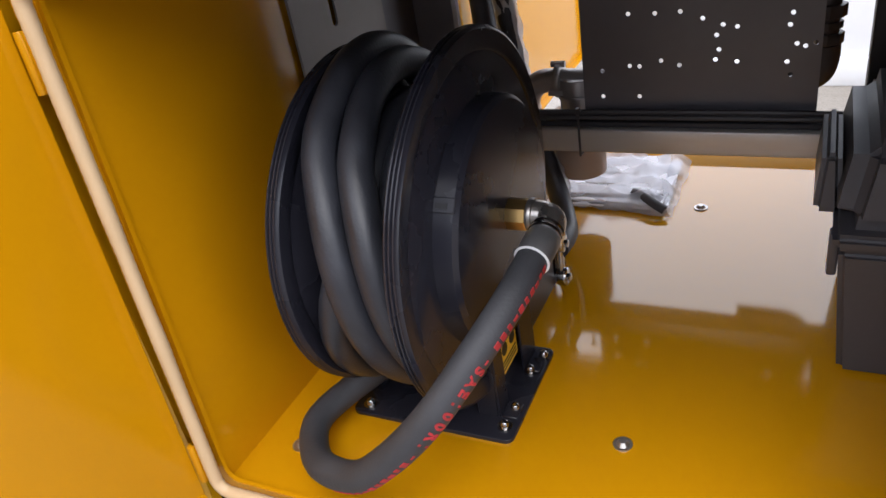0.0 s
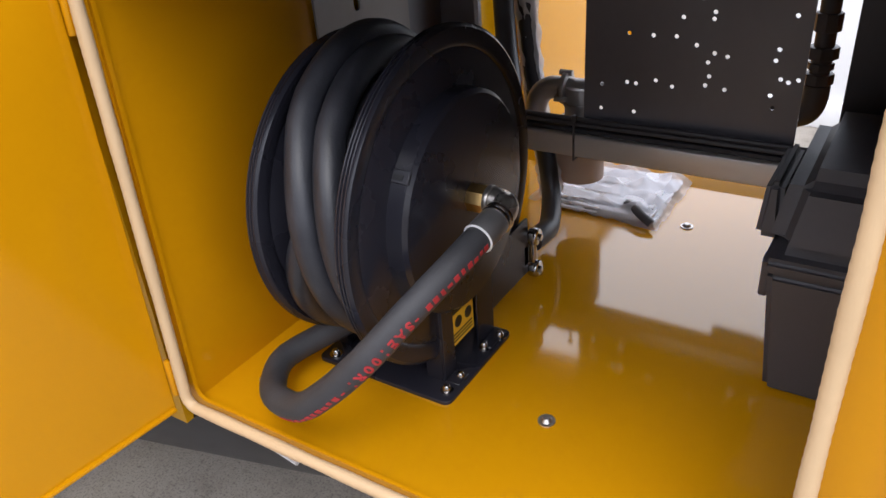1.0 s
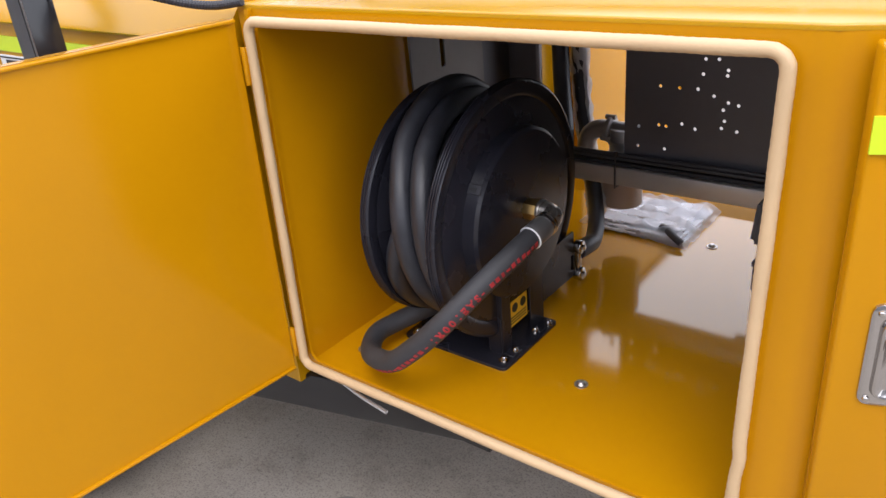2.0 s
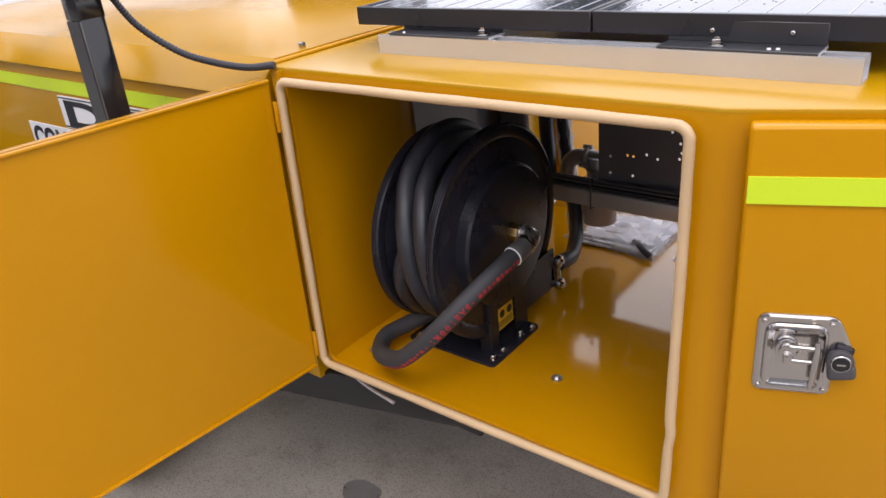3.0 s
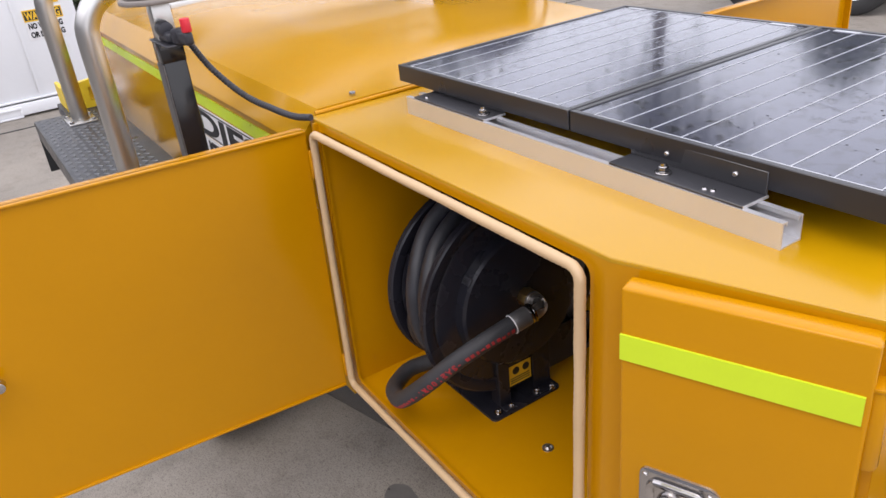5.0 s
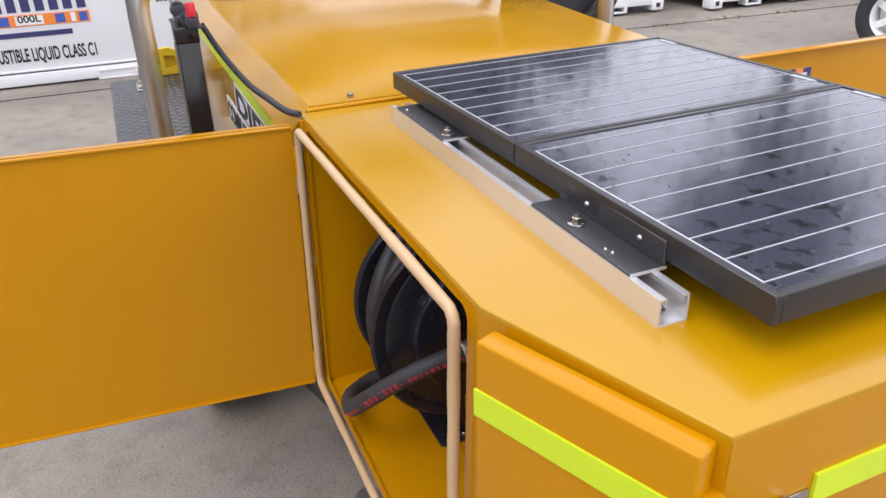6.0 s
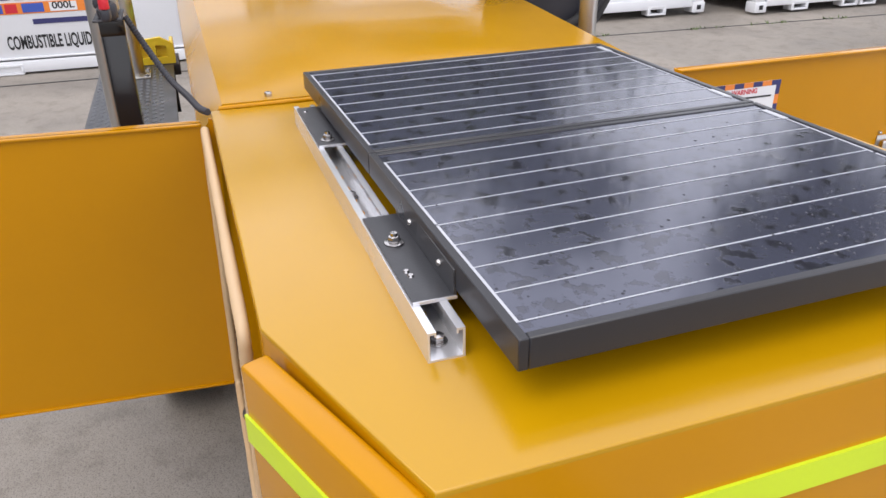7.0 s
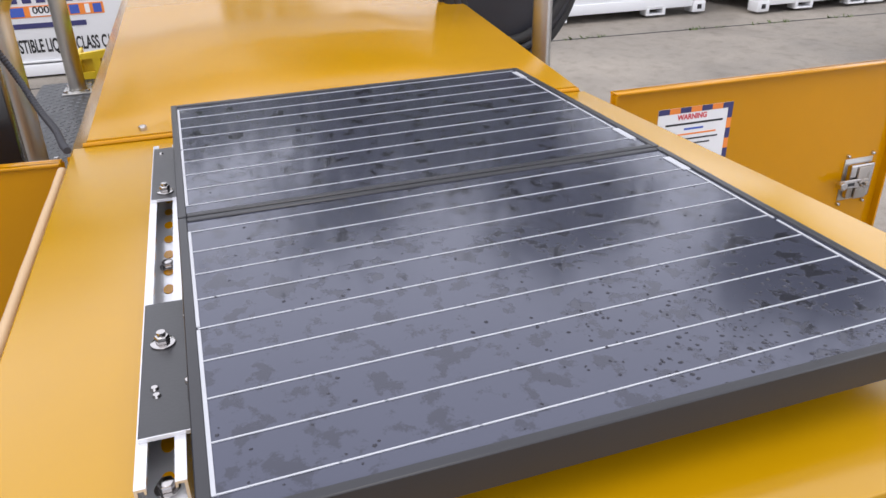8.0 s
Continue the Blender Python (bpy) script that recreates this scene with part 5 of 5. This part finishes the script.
# ---- yard ----
def container(y0, y1, x1, depth=6.0):
    ob = thing("shipping_container", (x1 - depth / 2, (y0 + y1) / 2, 0), "white painted steel shipping container on the yard", "container", "containers along the yard")
    bm = fresh()
    mesh_box(bm, x1 - depth, x1 - 0.03, y0 + 0.02, y1 - 0.02, 0.165, 2.56, 0.01)
    part("body", bm, WHITE_PAINT, ob)
    part("bottom_rail", box(x1 - 0.06, x1, y0 + 0.17, y1 - 0.17, 0.10, 0.215, 0.008), WHITE_PAINT, ob)
    part("top_rail", box(x1 - 0.06, x1, y0 + 0.17, y1 - 0.17, 2.45, 2.59, 0.008), WHITE_PAINT, ob)
    for y in (y0, y1 - 0.13):
        part("corner_post", box(x1 - 0.08, x1, y, y + 0.13, 0.15, 2.47, 0.01), WHITE_PAINT, ob)
    for y in (y0 - 0.01, y1 - 0.165):
        for z in (0.03, 2.45):
            part("corner_casting", box(x1 - 0.17, x1 + 0.012, y, y + 0.175, z, z + 0.125, 0.012), WHITE_PAINT, ob)
            # Black plate on the casting stands for the shade inside its hole.
            part("casting_hole_shade", box(x1 + 0.0105, x1 + 0.0135, y + 0.058, y + 0.118, z + 0.036, z + 0.090, 0.001, 1), INK, ob)
    for y in (y0 + 0.55, (y0 + y1) / 2 + 0.12, y1 - 0.80):
        pocket = fresh()
        for a, b, c, d in ((y, y + 0.26, 0.03, 0.05), (y, y + 0.26, 0.118, 0.14), (y, y + 0.04, 0.05, 0.118), (y + 0.22, y + 0.26, 0.05, 0.118)):
            mesh_box(pocket, x1 - 0.14, x1 + 0.004, a, b, c, d, 0.004)
        part("fork_pocket", pocket, WHITE_PAINT, ob)
    return ob


c1 = thing("shipping_container", (-9.4, -0.75, 0), "white painted tank container with a printed liquid sign", "container", "containers along the yard")
part("body", box(-12.4, -6.41, -2.0, 0.5, 0.14, 2.56, 0.012), WHITE_PAINT, c1)
part("bottom_rail", box(-6.5, -6.385, -1.98, 0.48, 0.02, 0.125, 0.008), WHITE_PAINT, c1)
part("bottom_lip", box(-6.44, -6.39, -2.0, 0.5, 0.14, 0.155, 0.004), WHITE_PAINT, c1)
for y0, y1 in ((-2.0, -1.47), (-0.56, -0.20)):
    pocket = fresh()
    mesh_box(pocket, -6.55, -6.372, y0, y1, 0.004, 0.020, 0.004)
    mesh_box(pocket, -6.55, -6.372, y0, y1, 0.078, 0.10, 0.004)
    for y in (y0, y1 - 0.022):
        mesh_box(pocket, -6.55, -6.372, y, y + 0.022, 0.020, 0.078, 0.004)
    part("fork_pocket", pocket, WHITE_PAINT, c1)
part("foot", box(-6.55, -6.38, 0.28, 0.48, 0.004, 0.10, 0.01), WHITE_PAINT, c1)
part("wall_seam", box(-6.41, -6.395, -0.02, 0.0, 0.18, 2.5, 0.003), WHITE_PAINT, c1)
F = Matrix(((0, 0, 1, -6.4075), (1, 0, 0, 0), (0, 1, 0, 0), (0, 0, 0, 1)))
lettering("sign_text", "COMBUSTIBLE LIQUID CLASS C1", 0.165, Matrix.Translation((0, -1.028, 0.232)) @ F, INK, c1, bold=0.0042, width=1.035)
part("web_bar", box(-6.41, -6.404, -1.297, -0.684, 0.445, 0.490), NAVY, c1)
band = part("orange_band", box(-6.41, -6.404, -2.0, -0.51, 0.541, 0.640), ORANGE, c1)
for y0, y1, mat in ((-1.88, -1.74, WHITE_VINYL), (-1.66, -1.52, BLUE), (-1.50, -1.40, RED_PLASTIC), (-1.36, -1.18, BLUE), (-1.13, -0.90, WHITE_VINYL), (-0.80, -0.72, BLUE), (-0.67, -0.63, WHITE_VINYL), (-0.60, -0.53, BLUE)):
    part("band_shape", box(-6.404, -6.4, y0, y1, 0.552, 0.630), mat, band)
lettering("band_text", "000L", 0.085, Matrix.Translation((0.0075, -1.015, 0.574)) @ F, INK, band, bold=0.002, width=0.19)
for k in range(9):
    y = -1.52 + k * 0.115
    part("logo_bar", box(-6.41, -6.404, y, y + 0.075, 0.665, 0.78), NAVY, c1)
w = part("warning_plate", box(-6.41, -6.404, 0.06, 0.385, 0.64, 0.90), WHITE_VINYL, c1, "white sign with a yellow warning strip")
part("warning_strip", box(-6.404, -6.401, 0.06, 0.385, 0.80, 0.90), STICKER, w)
part("warning_field", box(-6.401, -6.399, 0.068, 0.377, 0.812, 0.888), INK, w)
lettering("sign_text", "WARNING", 0.092, Matrix.Translation((0.0098, 0.222, 0.818)) @ F, STICKER, w, bold=0.003, width=0.29)
for text, z in (("NO WELDING", 0.738), ("OR DRILLING", 0.664)):
    lettering("sign_text", text, 0.066, Matrix.Translation((0.0072, 0.222, z)) @ F, INK, w, bold=0.003, width=0.285)
w2 = part("warning_plate", box(-6.41, -6.404, 0.21, 0.38, 0.93, 1.02), STICKER, c1, "small yellow sign")
part("text_bar", box(-6.404, -6.401, 0.225, 0.365, 0.985, 1.0), INK, w2)
part("text_bar", box(-6.404, -6.401, 0.225, 0.365, 0.95, 0.965), INK, w2)
# Hidden end of this container is added length, to whiten the tank's reflections.
container(1.75, 6.19, -6.65)
container(6.70, 9.14, -6.32)
container(9.62, 12.05, -6.32)
# low stand-in of guessed form for the bright white beyond the trailer's far side
ob = thing("white_stand_in", (2.0, 4.0, 0), "low white box of guessed form, stand-in for the bright white beyond the trailer", "tank skid")
part("body", box(0.1, 4.6, 3.0, 5.0, 0.10, 0.92, 0.03, 3), WHITE_PAINT, ob)
part("bottom_rail", box(0.1, 4.6, 2.97, 3.05, 0.0, 0.12, 0.006), WHITE_PAINT, ob)
for x in (0.6, 2.2, 3.8):
    part("cap", cyl((x, 3.6, 0.92), (x, 3.6, 0.98), 0.12, 24, bevel=0.01), WHITE_PAINT, ob)

# parked tandem trailer beyond the far door
CART = pose(-3.52, 6.42, 0, 0, 0, 20.5)
cart = thing("plant_trailer", (-2.6, 7.3, 0), "grey tandem-axle plant trailer parked on the concrete yard", "trailer")


def cart_part(name, bm, mat, label="", owner=None):
    bmesh.ops.transform(bm, matrix=CART, verts=bm.verts)
    return part(name, bm, mat, owner or cart, label)


cart_part("deck", box(-0.40, 3.6, -0.10, 1.85, 0.80, 0.92, 0.02, 2), GREY_PLATE)
cart_part("side_rail", box(-0.40, 3.6, -0.06, 0.0, 0.92, 1.05, 0.01), GREY_PLATE)
cart_part("chassis", box(-0.2, 3.4, 0.35, 0.45, 0.62, 0.80, 0.01), BLACK_SATIN)
cart_part("chassis", box(-0.2, 3.4, 1.25, 1.35, 0.62, 0.80, 0.01), BLACK_SATIN)
for x in (0.0, 0.86):
    cart_part("axle", cyl((x, 0.1, 0.37), (x, 1.6, 0.37), 0.035, 16), BLACK_SATIN)
    for y in (0.03, 1.65):
        rim = mesh_lathe(fresh(), [(-0.10, 0.225), (-0.09, 0.215), (-0.02, 0.20), (0.10, 0.20), (0.10, 0.225)], (0, 0), 40)
        for k in range(6):
            mesh_box(rim, -0.045, -0.02, -0.032, 0.032, 0.05, 0.205, 0.004, 1, turn=pose(0, 0, 0, 60 * k))
        mesh_cyl(rim, (-0.07, 0, 0), (0.05, 0, 0), 0.065, 20, bevel=0.008)
        bmesh.ops.transform(rim, matrix=pose(x, y, 0.37, 0, 0, 90), verts=rim.verts)
        rim = cart_part("wheel", rim, WHITE_PAINT, "white six-spoke steel wheel")
        o = [(-0.095, 0.222), (-0.115, 0.25), (-0.115, 0.32), (-0.098, 0.355), (-0.05, 0.37), (0.05, 0.37), (0.098, 0.355), (0.115, 0.32), (0.115, 0.25), (0.095, 0.222)]
        t = mesh_lathe(fresh(), o, (0, 0), 48)
        bmesh.ops.transform(t, matrix=pose(x, y, 0.37, 0, 0, 90), verts=t.verts)
        cart_part("tyre", t, TYRE, "", rim)

# unseen wall closing the yard behind the camera, added to dim that side
single("wall_light_block", box(-14, 16, -7.9, -7.6, 0, 4.6), surface("light_block_grey", (0.22, 0.22, 0.225), 0.5, 0, 0.12, 8, 0.5, 0.1, 60), "unseen plain grey wall, added to dim light from behind the camera", "wall", kind="structure", smooth=0)

# slab joints and grass in them
for i, (a, b) in enumerate((((-6.0, -12.0), (-5.95, 3.9)), ((-5.95, 3.9), (-5.72, 9.5)))):
    va, vb = Vector((*a, 0)), Vector((*b, 0))
    ang = math.degrees(math.atan2(vb.y - va.y, vb.x - va.x))
    single("slab_joint", box(0, (vb - va).length, -0.012, 0.012, -0.01, 0.004, turn=pose(a[0], a[1], 0, 0, 0, ang)), INK, "dark joint between concrete slabs", "joint", kind="structure")
GRASS = surface("weed_green", (0.11, 0.15, 0.05), 0.7, 0, 0.4, 80, 20, 0.1, 200)
bm = fresh()
rng = random.Random(5)
for k in range(240):
    t = rng.random()
    cx, cy = -5.95 + 0.23 * t + rng.uniform(-0.04, 0.04), 3.9 + 5.6 * t
    if noise.noise((cy * 1.3, 0, 0)) < 0.05:
        continue
    h, w, a = rng.uniform(0.012, 0.04), 0.012, rng.uniform(0, 6.28)
    v = [bm.verts.new((cx + w * math.cos(a), cy + w * math.sin(a), 0)), bm.verts.new((cx - w * math.cos(a), cy - w * math.sin(a), 0)), bm.verts.new((cx + rng.uniform(-0.04, 0.04), cy + rng.uniform(-0.04, 0.04), h))]
    bm.faces.new(v)
single("weeds", bm, GRASS, "low green weeds in the slab joint", "weeds", kind="stuff", smooth=0)

# trees behind the yard, placed as dark shapes for the panels to reflect
LEAF = surface("dark_leaf", (0.05, 0.075, 0.025), 0.6, 0, 0.45, 3, 0.6, 0.1, 60)
BARK = surface("bark", (0.09, 0.07, 0.05), 0.85, 0, 0.3, 20, 5, 0.4, 40)


def tree_thing(x, y, h, seed, spread=1.0, low=0.3):
    rng = random.Random(seed)
    ob = thing("tree", (x, y, 0), "tall dark green leafy tree behind the yard", "tree", "trees behind the yard")
    bm = fresh()
    trunk = smooth_path([(x, y, 0), (x + 0.1, y, h * 0.3), (x - 0.1, y + 0.1, h * 0.55), (x, y, h * 0.85)], 5)
    mesh_tube(bm, trunk, 0.2, 10, False, 1.0, [0.24 * (1 - 0.85 * i / len(trunk)) for i in range(len(trunk))])
    limbs = []
    for k in range(9):
        a, z = rng.uniform(0, 6.28), h * rng.uniform(low, 0.75)
        r = h * rng.uniform(0.16, 0.28) * spread
        tip = Vector((x + r * math.cos(a), y + r * math.sin(a), z + h * rng.uniform(0.08, 0.2)))
        pts = smooth_path([(x, y, z), (Vector((x, y, z)) + tip) / 2 + Vector((0, 0, 0.1)), tip], 4)
        mesh_tube(bm, pts, 0.07, 7, False, 1.0, [0.08 * (1 - 0.8 * i / len(pts)) for i in range(len(pts))])
        limbs.append(tip)
    part("trunk", bm, BARK, ob)
    limbs += [Vector((x, y, h * f)) for f in (0.6, 0.75, 0.9)]
    lf = fresh()
    for c in limbs:
        for k in range(620):
            v = Vector((rng.gauss(0, 1), rng.gauss(0, 1), rng.gauss(0, 0.75))) * h * 0.085 * (0.4 + 0.6 * spread)
            p = c + v
            s = rng.uniform(0.16, 0.36)
            a, b = Vector((rng.gauss(0, 1), rng.gauss(0, 1), rng.gauss(0, 1))).normalized(), Vector((rng.gauss(0, 1), rng.gauss(0, 1), rng.gauss(0, 1))).normalized()
            lf.faces.new([lf.verts.new(p), lf.verts.new(p + a * s * 0.5 + b * s * 0.25), lf.verts.new(p + a * s), lf.verts.new(p + a * s * 0.5 - b * s * 0.25)])
    tagged(part("crown", lf, LEAF, ob, smooth=0), kind="stuff")


for k, (x, y, h, spread, low) in enumerate(((-14.8, 3.4, 9.0, 1.0, 0.3), (-15.0, 7.8, 11.0, 0.62, 0.3), (-10.1, 12.3, 10.5, 0.45, 0.6), (-7.1, 14.4, 6.0, 0.25, 0.4), (-16, -6.0, 8.0, 1.0, 0.3))):
    tree_thing(x, y, h, 20 + k, spread, low)
# low hedge between the containers
bm = fresh()
rng = random.Random(9)
for k in range(5200):
    p = Vector((-11 + rng.uniform(-0.7, 0.7), rng.uniform(0.7, 3.6), 0.02 + abs(rng.gauss(0, 0.55))))
    a, b = Vector((rng.gauss(0, 1), rng.gauss(0, 1), rng.gauss(0, 1))).normalized(), Vector((rng.gauss(0, 1), rng.gauss(0, 1), rng.gauss(0, 1))).normalized()
    s = rng.uniform(0.06, 0.16)
    bm.faces.new([bm.verts.new(p), bm.verts.new(p + a * s * 0.5 + b * s * 0.25), bm.verts.new(p + a * s), bm.verts.new(p + a * s * 0.5 - b * s * 0.25)])
single("hedge", bm, LEAF, "dark green scrub growing behind the containers", "hedge", kind="stuff", smooth=0)

# belt of scrub added along the back of the yard, to darken reflections
bm = fresh()
rng = random.Random(31)
for k in range(30000):
    y = rng.uniform(-10, 17)
    tall = 1 / (1 + math.exp(-(y - 2.0) * 4)) / (1 + math.exp((y - 8.2) * 4))
    top = 4.6 + 2.3 * tall + 1.6 * max(0.0, 1 - tall) / (1 + math.exp((y - 2.5) * 3)) / (1 + math.exp(-(y + 6) * 2)) + 1.0 * noise.noise((y * 0.35, 0.0, 2.0)) + 0.6 * noise.noise((y * 1.4, 0.0, 5.0))
    p = Vector((-14.6 + rng.gauss(0, 0.7) - 0.02 * y, y, top * rng.random() ** 0.8))
    a, b = Vector((rng.gauss(0, 1), rng.gauss(0, 1), rng.gauss(0, 1))).normalized(), Vector((rng.gauss(0, 1), rng.gauss(0, 1), rng.gauss(0, 1))).normalized()
    s = rng.uniform(0.18, 0.42)
    bm.faces.new([bm.verts.new(p), bm.verts.new(p + a * s * 0.5 + b * s * 0.25), bm.verts.new(p + a * s), bm.verts.new(p + a * s * 0.5 - b * s * 0.25)])
single("reflection_scrub", bm, LEAF, "dense dark green scrub added behind the yard to darken reflections", "scrub", kind="stuff", smooth=0)

# rain drops on the panels
rng = random.Random(3)
for x0, x1, count in ((-0.005, 0.508, 50), (0.53, 1.043, 460)):
    bm = fresh()
    for k in range(count):
        if x0 > 0.3 and k > 200:
            x, y = rng.triangular(0.80, x1, x1 - 0.03), rng.triangular(0.45, 0.905, 0.75)
        else:
            x, y = rng.uniform(x0, x1), rng.uniform(0.235, 0.905)
            if noise.noise((x * 5, y * 5, 1.0)) < -0.05:
                continue
        r = rng.uniform(0.0008, 0.0027)
        e = rng.uniform(0.5, 1.0)
        t = rng.uniform(0, 6.28)
        rim = []
        for i in range(8):
            a = i * math.tau / 8
            dx, dy = r * math.cos(a), r * e * math.sin(a)
            rim.append(bm.verts.new((x + dx * math.cos(t) - dy * math.sin(t), y + dx * math.sin(t) + dy * math.cos(t), PZ1 - 0.0019)))
        mid = [bm.verts.new((x + (v.co.x - x) * 0.6, y + (v.co.y - y) * 0.6, PZ1 - 0.0019 + r * 0.28)) for v in rim]
        for i in range(8):
            bm.faces.new((rim[i], rim[(i + 1) % 8], mid[(i + 1) % 8], mid[i]))
        bm.faces.new(mid)
    bmesh.ops.transform(bm, matrix=PANEL_SET, verts=bm.verts)
    single("rain_drops", bm, WATER, "rain drops lying on the solar panel glass", "water drops", kind="stuff", smooth=60)

# damp spot on the slab
rng = random.Random(11)
DAMP = surface("damp_concrete", (0.12, 0.112, 0.104), 0.35, 0, 0.25, 60, 12, 0.2, 150)
for cx, cy, r in ((-0.15, 0.10, 0.062),):
    ring = [(cx + r * (1 + 0.3 * noise.noise((math.cos(k / 5), math.sin(k / 5), cx))) * math.cos(k * math.tau / 30), cy + r * 0.75 * (1 + 0.3 * noise.noise((math.cos(k / 4), math.sin(k / 4), cy))) * math.sin(k * math.tau / 30)) for k in range(30)]
    single("damp_spot", mesh_prism(fresh(), ring, 0.0, 0.004), DAMP, "dark damp spot on the concrete", "damp spot", kind="structure", smooth=0)
